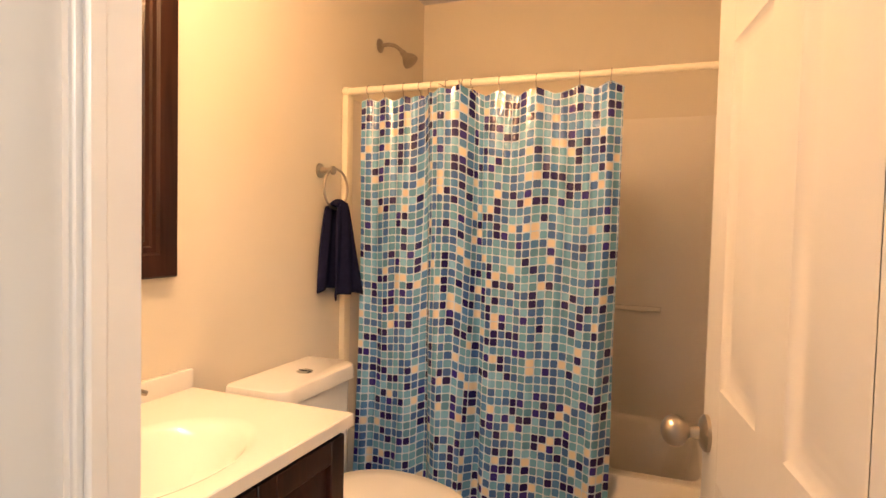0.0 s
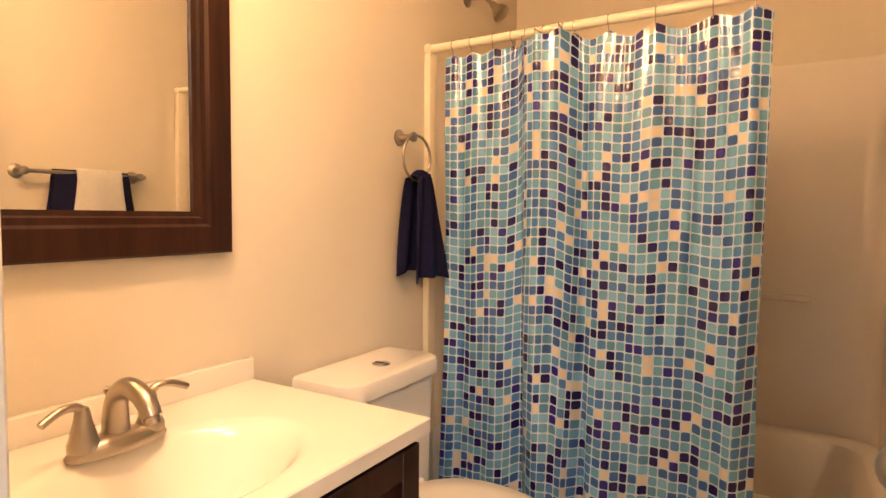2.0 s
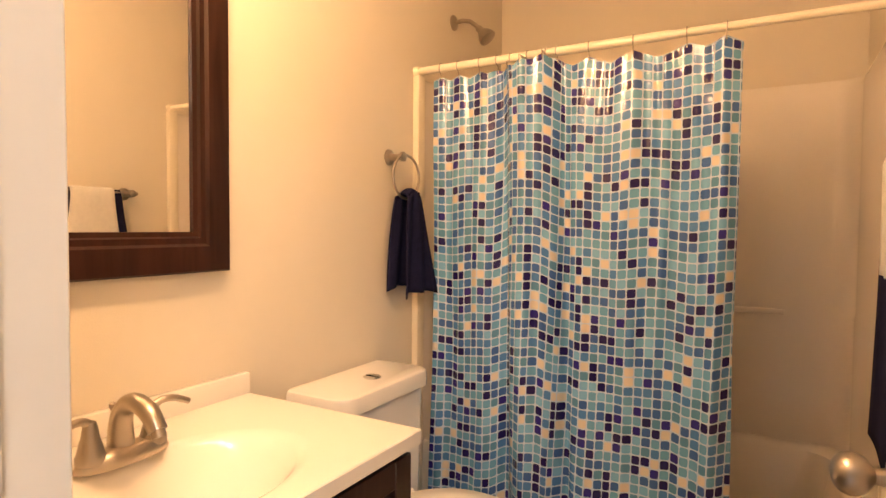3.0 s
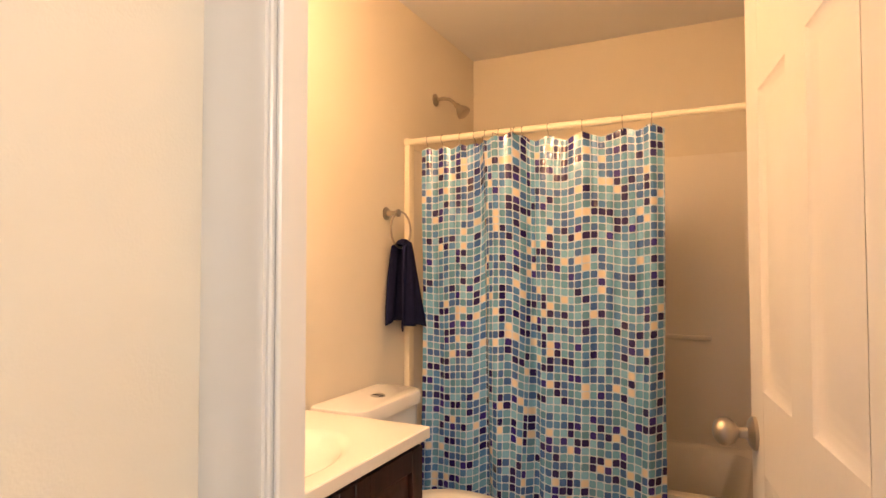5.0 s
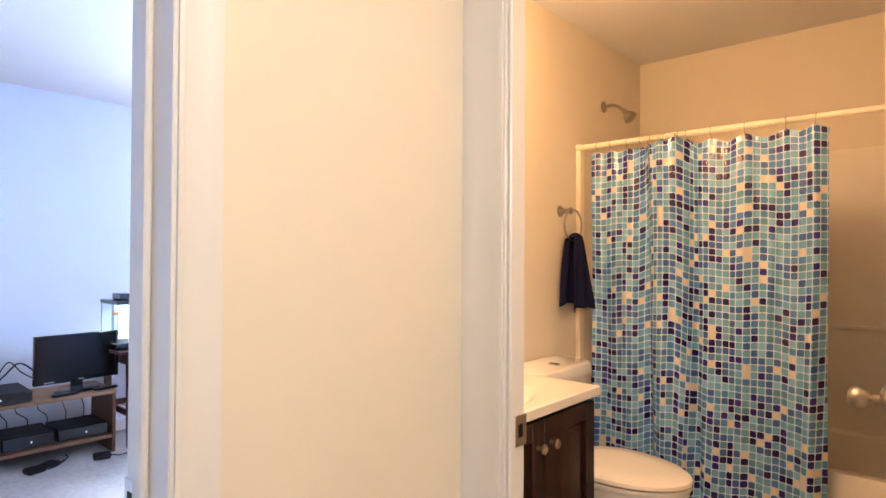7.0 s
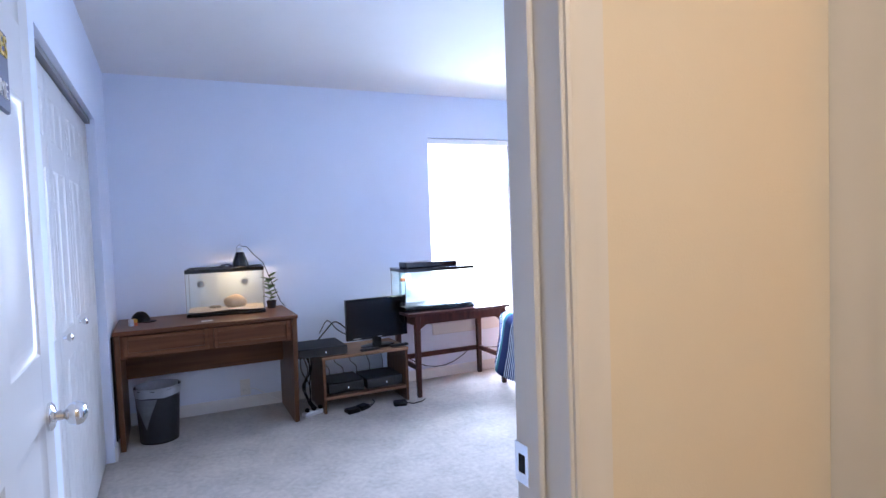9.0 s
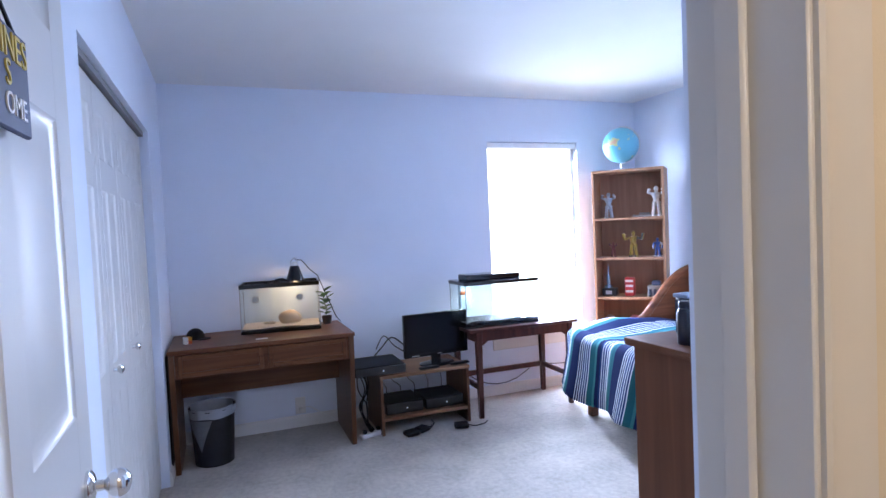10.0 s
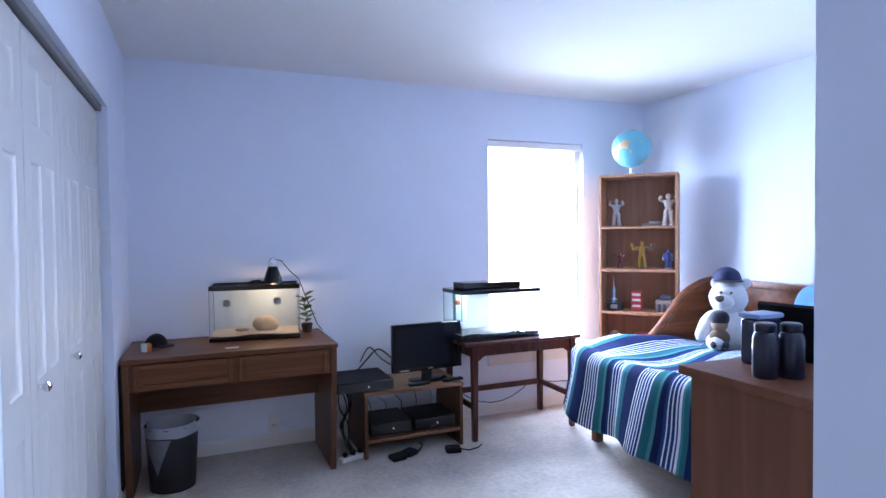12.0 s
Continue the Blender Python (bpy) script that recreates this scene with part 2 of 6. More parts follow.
# bathroom
struct("wall_bath_left", boxm(-0.03, BY0, 0, BX0, BY1 + T, CEIL), BEIGE, "warm beige painted bathroom wall")
struct("wall_bath_right", boxm(BX1, BY0, 0, BX1 + T, BY1 + T, CEIL), BEIGE, "warm beige painted bathroom wall")
struct("wall_bath_back", boxm(BX0, BY1, 0, BX1, BY1 + T, CEIL), BEIGE, "warm beige painted wall above the tub")
bm = B()
bm_box(bm, HX, HF, 0, JX - 0.012, BY0 - 0.001, CEIL)
bm_box(bm, JX2 + 0.012, HF, 0, HX1, BY0 - 0.001, CEIL)
bm_box(bm, JX - 0.012, HF, 2.06, JX2 + 0.012, BY0 - 0.001, CEIL)
bm_box(bm, BX0, 0.271, 0, HX, BY0 - 0.001, CEIL)
struct("wall_bath_door", bm, BEIGE, "warm cream painted hall wall around the bathroom door")
# bedroom
bm = B()
bm_box(bm, HM + 0.002, RY0 - 0.8, 0, HX, DJY0 - 0.012, CEIL)
bm_box(bm, HM + 0.002, DJY + 0.012, 0, HX, 0.27, CEIL)
bm_box(bm, HM + 0.002, DJY0 - 0.012, 2.06, HX, DJY + 0.012, CEIL)
struct("wall_hall_left", bm, BEIGE, "cream painted hall wall around the bedroom door")
bm = B()
bm_box(bm, DX, RY0 - 0.8, 0, HM, DJY0 - 0.012, CEIL)
bm_box(bm, DX, DJY + 0.012, 0, HM, NOOKY, CEIL)
bm_box(bm, DX, DJY0 - 0.012, 2.06, HM, DJY + 0.012, CEIL)
struct("wall_bedroom_door", bm, BLUE, "pale blue painted wall around the bedroom door")
struct("wall_nook", boxm(RX1, NOOKY, 0, HM, 0.27, CEIL), BLUE, "pale blue painted wall beside the bedroom door")
struct("wall_bedroom_near", boxm(RX1, 0.271, 0, -0.031, RY1 + T, CEIL), BLUE, "pale blue painted bedroom wall behind the dresser")
struct("wall_bedroom_right", boxm(RX0 - T, RY1, 0, RX1 - 0.001, RY1 + T, CEIL), BLUE, "pale blue painted bedroom wall beside the bed")
bm = B()
bm_box(bm, RX0 - T, RY0 - 0.8, 0, RX0, WINY0, CEIL)
bm_box(bm, RX0 - T, WINY1, 0, RX0, RY1 - 0.001, CEIL)
bm_box(bm, RX0 - T, WINY0, 0, RX0, WINY1, WINZ0)
bm_box(bm, RX0 - T, WINY0, WINZ1, RX0, WINY1, CEIL)
struct("wall_bedroom_window", bm, BLUE, "pale blue painted wall around the window")
CLX0, CLX1, CLZ = -2.60, -0.88, 2.005
CLY = RY0 - 0.045
struct("wall_closet_far", boxm(RX0, RY0 - 0.11, 0, CLX0, RY0, CEIL), BLUE, "pale blue painted wall beside the closet doors")
struct("wall_closet_near", boxm(CLX1, RY0 - 0.13, 0, DX - 0.001, RY0, CEIL), BLUE, "pale blue painted wall between closet and door")
struct("wall_closet_header", boxm(CLX0, RY0 - 0.13, CLZ, CLX1, RY0, CEIL), BLUE, "pale blue painted wall above the closet doors")
struct("wall_closet_back", boxm(RX0, RY0 - 0.8, 0, DX, RY0 - 0.7, CEIL), BLUE, "plain closet back wall")
struct("wall_hall_right", boxm(HX1, HY0, 0, HX1 + T, HF - 0.001, CEIL), BEIGE, "cream painted hall wall")
struct("wall_hall_back", boxm(HX, HY0 - T, 0, HX1, HY0, CEIL), BEIGE, "cream painted hall wall")
struct("wall_hall_side", boxm(HM, HY0, 0, HX, RY0 - 0.801, CEIL), BEIGE, "cream painted hall wall")
struct("ground", boxm(-300, -300, -3.2, 300, 300, -3.1), mat("lawn", (0.07, 0.11, 0.04), 0.9, vary=0.3), "lawn far below the window")
struct("backdrop", boxm(RX0 - 1.6, -3, -2.0, RX0 - 1.55, 7, 5.5), glow("overcast daylight glare", (0.93, 0.97, 1.0), 9.0), "white glare of the bright sky outside")

# door linings: jamb boards, stop, casing, strike plate
def casing_bm(u0, u1, face, s, z0, z1, axis):
    """A moulded casing board standing on a wall face: a flat with a raised back band, out along s."""
    prof = [(0.0, 0.0), (0.0, 0.009), (0.10, 0.011), (0.22, 0.0085), (0.50, 0.010), (0.70, 0.013), (0.82, 0.0155), (1.0, 0.0155), (1.0, 0.0)]
    bm = bmesh.new()
    pts = [(u0 + (u1 - u0) * a, face + s * d) for a, d in prof]
    bm_prism(bm, pts if axis == "x" else [(d, u) for u, d in pts], z0, z1)
    return bm


def lining_bath():
    t = tagged(new("door_frame_1"), "white painted bathroom door frame with a nickel strike plate", "door frame", kind="structure")
    for x0, x1, s in ((JX - 0.012, JX, 1), (JX2, JX2 + 0.012, -1)):
        part("jamb", boxm(x0, HF - 0.004, 0, x1, BY0, 2.06, bevel=0.002), TRIM, t)
        xe = x1 if s > 0 else x0
        part("stop", boxm(min(xe, xe + s * 0.011), HF + 0.002, 0, max(xe, xe + s * 0.009), HF + 0.022, 2.048, bevel=0.003), TRIM, t)
        part("casing", casing_bm(xe - s * 0.006, xe - s * 0.1005, HF - 0.0005, -1, 0, 2.056, "x"), TRIM, t)
    part("head_jamb", boxm(JX, HF - 0.004, 2.048, JX2, BY0, 2.06), TRIM, t)
    part("head_casing", boxm(JX - 0.1005, HF - 0.015, 2.057, JX2 + 0.1005, HF - 0.0005, 2.14, bevel=0.004), TRIM, t)
    part("strike_plate", boxm(JX, BY0 - 0.034, 0.93, JX + 0.0025, BY0 + 0.005, 0.992, bevel=0.0008), NICKEL, t, "dulled nickel strike plate")
    part("strike_hole", boxm(JX + 0.0015, BY0 - 0.024, 0.948, JX + 0.0031, BY0 - 0.010, 0.974), BLACKPL, t)


def lining_bed():
    t = tagged(new("door_frame_2"), "white painted bedroom door frame with a nickel strike plate", "door frame", kind="structure")
    for y0, y1, s in ((DJY, DJY + 0.012, -1), (DJY0 - 0.012, DJY0, 1)):
        part("jamb", boxm(DX - 0.004, y0, 0, HX + 0.004, y1, 2.06, bevel=0.002), TRIM, t)
        ye = y0 if s < 0 else y1
        part("stop", boxm(DX + 0.042, min(ye, ye + s * 0.011), 0, DX + 0.078, max(ye, ye + s * 0.011), 2.048, bevel=0.004), TRIM, t)
        part("casing", casing_bm(ye - s * 0.006, ye - s * 0.064, HX + 0.0005, 1, 0, 2.056, "y"), TRIM, t)
    part("head_jamb", boxm(DX - 0.004, DJY0, 2.048, HX + 0.004, DJY, 2.06), TRIM, t)
    part("head_casing", boxm(HX + 0.0005, DJY0 - 0.064, 2.057, HX + 0.015, DJY + 0.064, 2.115, bevel=0.004), TRIM, t)
    part("strike_plate", boxm(DX - 0.006, DJY - 0.0022, 0.925, DX + 0.032, DJY, 0.99, bevel=0.0008), CHROME, t, "dulled nickel strike plate")
    part("strike_hole", boxm(DX + 0.006, DJY - 0.003, 0.943, DX + 0.022, DJY - 0.0018, 0.972), BLACKPL, t)


lining_bath()
lining_bed()


def panel_door(t, w, h, thick, cols, rows, material, y0=0.0, stile=0.105, gap=0.09, relief=1.0):
    """A moulded panel door in the thing's own frame: hinge at x 0, face towards -y at y0."""
    yf, yb = y0, y0 + thick
    cw = (w - 2 * stile - (cols - 1) * gap) / cols
    xs = [(stile + k * (cw + gap), stile + k * (cw + gap) + cw) for k in range(cols)]
    leaf = B()
    cuts_x = [0] + [v for a in xs for v in a] + [w]
    bm_box(leaf, 0, yf, 0, cuts_x[1], yb, h, bevel=0.002)
    bm_box(leaf, cuts_x[-2], yf, 0, w, yb, h, bevel=0.002)
    for k in range(cols - 1):
        bm_box(leaf, xs[k][1], yf, 0, xs[k + 1][0], yb, h)
    zz = [0] + [v for r in rows for v in r] + [h]
    for a, b in xs:
        for k in range(0, len(zz), 2):
            bm_box(leaf, a, yf, zz[k], b, yb, zz[k + 1])
    part("leaf", leaf, material, t)
    for a, b in xs:
        for z0, z1 in rows:
            p = B()
            for yo, yi, s in ((yf, yf + 0.012, 1), (yb, yb - 0.012, -1)):
                ring = []
                for off, y in ((0, yo), (0.008, yo + s * 0.006 * relief), (0.018, yo + s * 0.009 * relief), (0.030, yo + s * 0.009 * relief), (0.055, yo + s * 0.002 * relief)):
                    ring.append([p.verts.new(v) for v in ((a + off, y, z0 + off), (b - off, y, z0 + off), (b - off, y, z1 - off), (a + off, y, z1 - off))])
                for A, C in zip(ring, ring[1:]):
                    for j in range(4):
                        p.faces.new((A[j], A[(j + 1) % 4], C[(j + 1) % 4], C[j]))
                p.faces.new(ring[-1])
            part("panel", p, material, t)


def door_knob(t, x, z, yface, s, material):
    """A round knob on a rose, out along s in y."""
    m = Matrix.Translation((x, yface, z)) @ Matrix.Rotation(radians(90 if s < 0 else -90), 4, "X")
    part("knob", lathem([(0.033, 0.0), (0.033, 0.006), (0.026, 0.012), (0.012, 0.016), (0.0105, 0.031), (0.015, 0.0355), (0.0235, 0.042), (0.028, 0.051), (0.0283, 0.060), (0.025, 0.069), (0.018, 0.0755), (0.009, 0.079), (0.002, 0.080)], n=28, m=m), material, t, "satin nickel door knob")


ROWS = [(0.20, 0.905), (1.06, 1.635), (1.80, 1.925)]
# bathroom door: hinged at its right, swung into the room
d = tagged(new("door_1"), "open white six-panel bathroom door with a nickel knob", "door", kind="structure")
ang = math.degrees(math.atan2(1.106 - 0.385, 1.274 - 1.382))
d.matrix_world = pose(1.382, 0.385, 0.012, 0, 0, ang)
panel_door(d, 0.729, 2.02, 0.035, 2, ROWS, DOORPAINT, -0.035, 0.112, 0.108)
door_knob(d, 0.688, 0.963, 0.0, 1, NICKEL)
door_knob(d, 0.688, 0.963, -0.035, -1, NICKEL)
for hz in (0.25, 1.0, 1.8):
    part("hinge", cylm((-0.006, -0.04, hz), (-0.006, -0.04, hz + 0.09), 0.006, n=10), NICKEL, d)
part("latch_plate", boxm(0.729, -0.029, 0.933, 0.7302, -0.006, 0.993), NICKEL, d)

# bedroom door: opened flat against the closet wall
d2 = tagged(new("door_2"), "open white six-panel bedroom door with a round nickel knob", "door", kind="structure")
d2.matrix_world = pose(0.465, -1.095, 0.012, 0, 0, 180)
panel_door(d2, 0.86, 2.02, 0.033, 2, ROWS, DOORPAINT, 0.0)
door_knob(d2, 0.80, 0.905, 0.0, -1, CHROME)
for hz in (0.25, 1.0, 1.8):
    part("hinge", cylm((-0.004, -0.005, hz), (-0.004, -0.005, hz + 0.09), 0.006, n=10), NICKEL, d2)

# closet bifold leaves
LW = (CLX1 - CLX0) / 4
KX = {1: 0.115, 2: 0.075}
for k in range(4):
    c = tagged(new("door_%d" % (3 + k)), "closed white moulded bifold closet door leaf", "closet door", "closet door leaves", "structure")
    c.matrix_world = pose(CLX0 + 0.006 + (k + 1) * LW - 0.002, CLY, 0.015, 0, 0, 180)
    panel_door(c, LW - 0.006, 1.955, 0.03, 2, [(0.17, 0.83), (0.95, 1.58), (1.69, 1.86)], DOORPAINT, 0.0, 0.07, 0.055, 0.7)
    if k in KX:
        part("pull_knob", lathem([(0.009, 0), (0.008, 0.012), (0.016, 0.02), (0.017, 0.028), (0.008, 0.034)], n=16, m=Matrix.Translation((KX[k], 0, 0.93)) @ Matrix.Rotation(radians(90), 4, "X")), CHROME, c, "small chrome pull knob")
# grey strip over the leaves: the soffit's shade put in as colour
struct("trim_closet_track", boxm(CLX0, CLY - 0.02, 1.978, CLX1, CLY + 0.02, CLZ - 0.001), mat("grey soffit shade", (0.22, 0.22, 0.23), 0.5, 0.6), "grey strip for the shade under the closet header")

# baseboards
def base(x0, y0, x1, y1, axis, s):
    bm = B()
    prof = [(0, 0), (0.013, 0), (0.013, 0.062), (0.009, 0.078), (0.004, 0.085), (0, 0.085)]
    if axis == "y":
        bm_prism(bm, [(x0 + s * a, b) for a, b in prof], y0, y1, "y")
    else:
        bm_prism(bm, [(y0 + s * a, b) for a, b in prof], x0, x1, "x")
    return struct("baseboard", bm, TRIM, "white painted baseboard")


base(RX0 + 0.001, RY0, RX0, RY1, "y", 1)
base(RX0 + 0.02, RY1 - 0.001, RX1, RY1, "x", -1)
base(RX0 + 0.02, RY0 + 0.001, CLX0 - 0.002, RY0, "x", 1)
base(RX1 - 0.001, 0.29, RX1, RY1 - 0.02, "y", -1)
base(HX + 0.001, DJY + 0.066, HX, HF - 0.002, "y", 1)


# window
def window():
    t = tagged(new("window_1"), "tall white window glaring with daylight", "window", kind="structure")
    bm = B()
    rect_frame(bm, WINY0 + 0.03, WINZ0 + 0.03, WINY1 - 0.03, WINZ1 - 0.03, 0.03, RX0 - 0.11, RX0 - 0.06, "x")
    part("window_frame", bm, TRIM, t)
    zm = (WINZ0 + WINZ1) / 2
    for z0, z1 in ((WINZ0 + 0.03, zm - 0.002), (zm + 0.002, WINZ1 - 0.03)):
        g = part("pane", boxm(RX0 - 0.087, WINY0 + 0.03, z0, RX0 - 0.083, WINY1 - 0.03, z1), glass("window glass"), t)
        g.visible_shadow = False
    part("window_sill", boxm(RX0 - 0.058, WINY0 - 0.045, WINZ0 - 0.022, RX0 + 0.045, WINY1 + 0.045, WINZ0 + 0.002, bevel=0.004), TRIM, t)
    part("apron", boxm(RX0, WINY0 - 0.02, WINZ0 - 0.12, RX0 + 0.014, WINY1 + 0.02, WINZ0 - 0.0225, bevel=0.003), TRIM, t)
    part("blind_headrail", boxm(RX0 - 0.055, WINY0 + 0.005, WINZ1 - 0.05, RX0 - 0.01, WINY1 - 0.005, WINZ1 - 0.005, bevel=0.004), mat("white blind", (0.85, 0.85, 0.85), 0.5), t, "white blind headrail")


def rect_frame(bm, u0, v0, u1, v1, w, d0, d1, axis, bevel=0.003):
    """Four boards round a rectangle in the plane across an axis."""
    def box(a0, b0, a1, b1):
        if axis == "x":
            bm_box(bm, d0, a0, b0, d1, a1, b1, bevel=bevel)
        else:
            bm_box(bm, a0, d0, b0, a1, d1, b1, bevel=bevel)
    box(u0 - w, v0 - w, u0, v1 + w)
    box(u1, v0 - w, u1 + w, v1 + w)
    box(u0, v1, u1, v1 + w)
    box(u0, v0 - w, u1, v0)


window()

# ================= bathroom things =================
def mosaic():
    """Printed vinyl: small rounded squares in blues, navy and cream between pale lines."""
    m = bpy.data.materials.new("mosaic printed vinyl")
    m.use_nodes = True
    nt = m.node_tree
    b = nt.nodes["Principled BSDF"]
    uv = nt.nodes.new("ShaderNodeUVMap")
    sc = nt.nodes.new("ShaderNodeVectorMath")
    sc.operation = "SCALE"
    sc.inputs["Scale"].default_value = 1 / 0.0288
    nt.links.new(uv.outputs[0], sc.inputs[0])
    fl = nt.nodes.new("ShaderNodeVectorMath")
    fl.operation = "FLOOR"
    fr = nt.nodes.new("ShaderNodeVectorMath")
    fr.operation = "FRACTION"
    nt.links.new(sc.outputs[0], fl.inputs[0])
    nt.links.new(sc.outputs[0], fr.inputs[0])
    wn_ = nt.nodes.new("ShaderNodeTexWhiteNoise")
    wn_.noise_dimensions = "2D"
    nt.links.new(fl.outputs[0], wn_.inputs["Vector"])
    ramp = nt.nodes.new("ShaderNodeValToRGB")
    ramp.color_ramp.interpolation = "CONSTANT"
    stops = [(0.0, (0.012, 0.009, 0.095)), (0.13, (0.023, 0.018, 0.21)), (0.185, (0.62, 0.57, 0.50)), (0.255, (0.042, 0.12, 0.36)), (0.42, (0.07, 0.205, 0.50)), (0.59, (0.125, 0.335, 0.56)), (0.79, (0.09, 0.245, 0.42)), (0.91, (0.18, 0.42, 0.68))]
    e = ramp.color_ramp.elements
    e[0].position, e[0].color = 0.0, (*stops[0][1], 1)
    e[1].position, e[1].color = stops[1][0], (*stops[1][1], 1)
    for p, c in stops[2:]:
        q = e.new(p)
        q.color = (*c, 1)
    nt.links.new(wn_.outputs["Value"], ramp.inputs[0])
    sep = nt.nodes.new("ShaderNodeSeparateXYZ")
    nt.links.new(fr.outputs[0], sep.inputs[0])
    pw = []
    for ax in "XY":
        s = nt.nodes.new("ShaderNodeMath")
        s.operation = "SUBTRACT"
        s.inputs[1].default_value = 0.5
        nt.links.new(sep.outputs[ax], s.inputs[0])
        a = nt.nodes.new("ShaderNodeMath")
        a.operation = "ABSOLUTE"
        nt.links.new(s.outputs[0], a.inputs[0])
        p = nt.nodes.new("ShaderNodeMath")
        p.operation = "POWER"
        p.inputs[1].default_value = 5.0
        nt.links.new(a.outputs[0], p.inputs[0])
        pw.append(p)
    ad = nt.nodes.new("ShaderNodeMath")
    ad.operation = "ADD"
    nt.links.new(pw[0].outputs[0], ad.inputs[0])
    nt.links.new(pw[1].outputs[0], ad.inputs[1])
    gt = nt.nodes.new("ShaderNodeMath")
    gt.operation = "GREATER_THAN"
    gt.inputs[1].default_value = 0.437 ** 5
    nt.links.new(ad.outputs[0], gt.inputs[0])
    mx = nt.nodes.new("ShaderNodeMix")
    mx.data_type = "RGBA"
    nt.links.new(gt.outputs[0], mx.inputs["Factor"])
    nt.links.new(ramp.outputs[0], mx.inputs["A"])
    mx.inputs["B"].default_value = (0.46, 0.60, 0.79, 1)
    nt.links.new(mx.outputs["Result"], b.inputs["Base Color"])
    b.inputs["Roughness"].default_value = 0.17
    b.inputs["Coat Weight"].default_value = 0.2
    b.inputs["Coat Roughness"].default_value = 0.08
    n = nt.nodes.new("ShaderNodeTexNoise")
    n.inputs["Scale"].default_value = 20.0
    co = nt.nodes.new("ShaderNodeTexCoord")
    nt.links.new(co.outputs["Object"], n.inputs["Vector"])
    bp = nt.nodes.new("ShaderNodeBump")
    bp.inputs["Strength"].default_value, bp.inputs["Distance"].default_value = 0.35, 0.012
    nt.links.new(n.outputs["Fac"], bp.inputs["Height"])
    nt.links.new(bp.outputs[0], b.inputs["Normal"])
    return m


CX0, CX1, CZ0, CZ1 = 0.078, 1.048, 0.10, 1.815
HOOKS = [0.03, 0.10, 0.185, 0.25, 0.30, 0.36, 0.425, 0.46, 0.565, 0.70, 0.85, 0.955]


def cloth_off(s, h):
    """How far the curtain stands out (towards the room) at s along and h up."""
    a = 0.0055 * math.sin(2 * math.pi * (s * 8.3 + 0.5 * math.sin(7 * s))) * (0.6 + 0.4 * h)
    a += 0.011 * math.sin(2 * math.pi * (s * 3.3 + 0.3 + 0.3 * math.sin(6 * s + h)))
    a += 0.0025 * math.sin(2 * math.pi * (s * 21 + 0.6 * math.sin(5 * h + 9 * s)))
    c = 0.37 + 0.05 * (1 - h)
    a += 0.062 * math.exp(-((s - c) / 0.085) ** 4) + 0.018 * math.exp(-((s - c + 0.012) / 0.022) ** 2)
    a -= 0.030 * math.exp(-((s - c - 0.105) / 0.024) ** 2)
    a -= 0.024 * math.exp(-((s - c + 0.105) / 0.026) ** 2)
    a += 0.030 * math.exp(-((s - 0.95) / 0.03) ** 2)
    return a * (0.75 + 0.35 * (1 - h)) + 0.006 * math.sin(9 * h + 12 * s) + 0.05 * (1 - h) ** 2


def shower_curtain():
    t = thing("shower_curtain", (0, RODY, 0), 0, "glossy vinyl shower curtain printed with blue, navy and cream mosaic squares", "shower curtain")
    bm = B()
    uvl = bm.loops.layers.uv.new("UVMap")
    nu, nv = 220, 60
    arc = [0.0]
    for i in range(nu):
        dx = (CX1 - CX0) / nu
        dy = cloth_off((i + 1) / nu, 0.6) - cloth_off(i / nu, 0.6)
        arc.append(arc[-1] + math.hypot(dx, dy))
    def top(s):
        near = min(abs(s - q) for q in HOOKS)
        return CZ1 - min(0.022, near * 0.35) + 0.018 * math.exp(-((s - 0.42) / 0.05) ** 2)
    g = [[bm.verts.new((CX0 + (CX1 - CX0) * (i / nu) + (0.012 * math.sin(5 * j / nv + 1.0) * (1 if i == nu else 0)) - 0.03 * (1 - j / nv) ** 2 * (i / nu) + 0.02 * (1 - j / nv) * (1 - i / nu), -cloth_off(i / nu, j / nv), CZ0 + (CZ1 - CZ0) * j / nv + (top(i / nu) - CZ1) * (j / nv) ** 24)) for j in range(nv + 1)] for i in range(nu + 1)]
    for i in range(nu):
        for j in range(nv):
            f = bm.faces.new((g[i][j], g[i + 1][j], g[i + 1][j + 1], g[i][j + 1]))
            for lp, (a, c) in zip(f.loops, ((i, j), (i + 1, j), (i + 1, j + 1), (i, j + 1))):
                lp[uvl].uv = (arc[a] + 0.01, 1.7 * c / nv - 0.045 * math.exp(-((a / nu - 0.36) / 0.10) ** 4) * (0.6 + 0.4 * c / nv) + 0.004 * math.sin(23 * a / nu) + 0.003 * math.sin(9 * c / nv + 31 * a / nu))
    part("curtain_sheet", bm, mosaic(), t)
    for s in HOOKS:
        x = CX0 + (CX1 - CX0) * s
        z = top(s)
        pts = [(x, -cloth_off(s, 1) - 0.002, z - 0.012), (x, -cloth_off(s, 1) - 0.006, z + 0.012), (x, -0.014, RODZ - 0.012), (x, -0.0165, RODZ), (x, -0.011, RODZ + 0.0125), (x, 0, RODZ + 0.0165), (x, 0.011, RODZ + 0.0125), (x, 0.014, RODZ)]
        part("hook", tubem(pts, 0.0017, n=6), NICKEL, t)


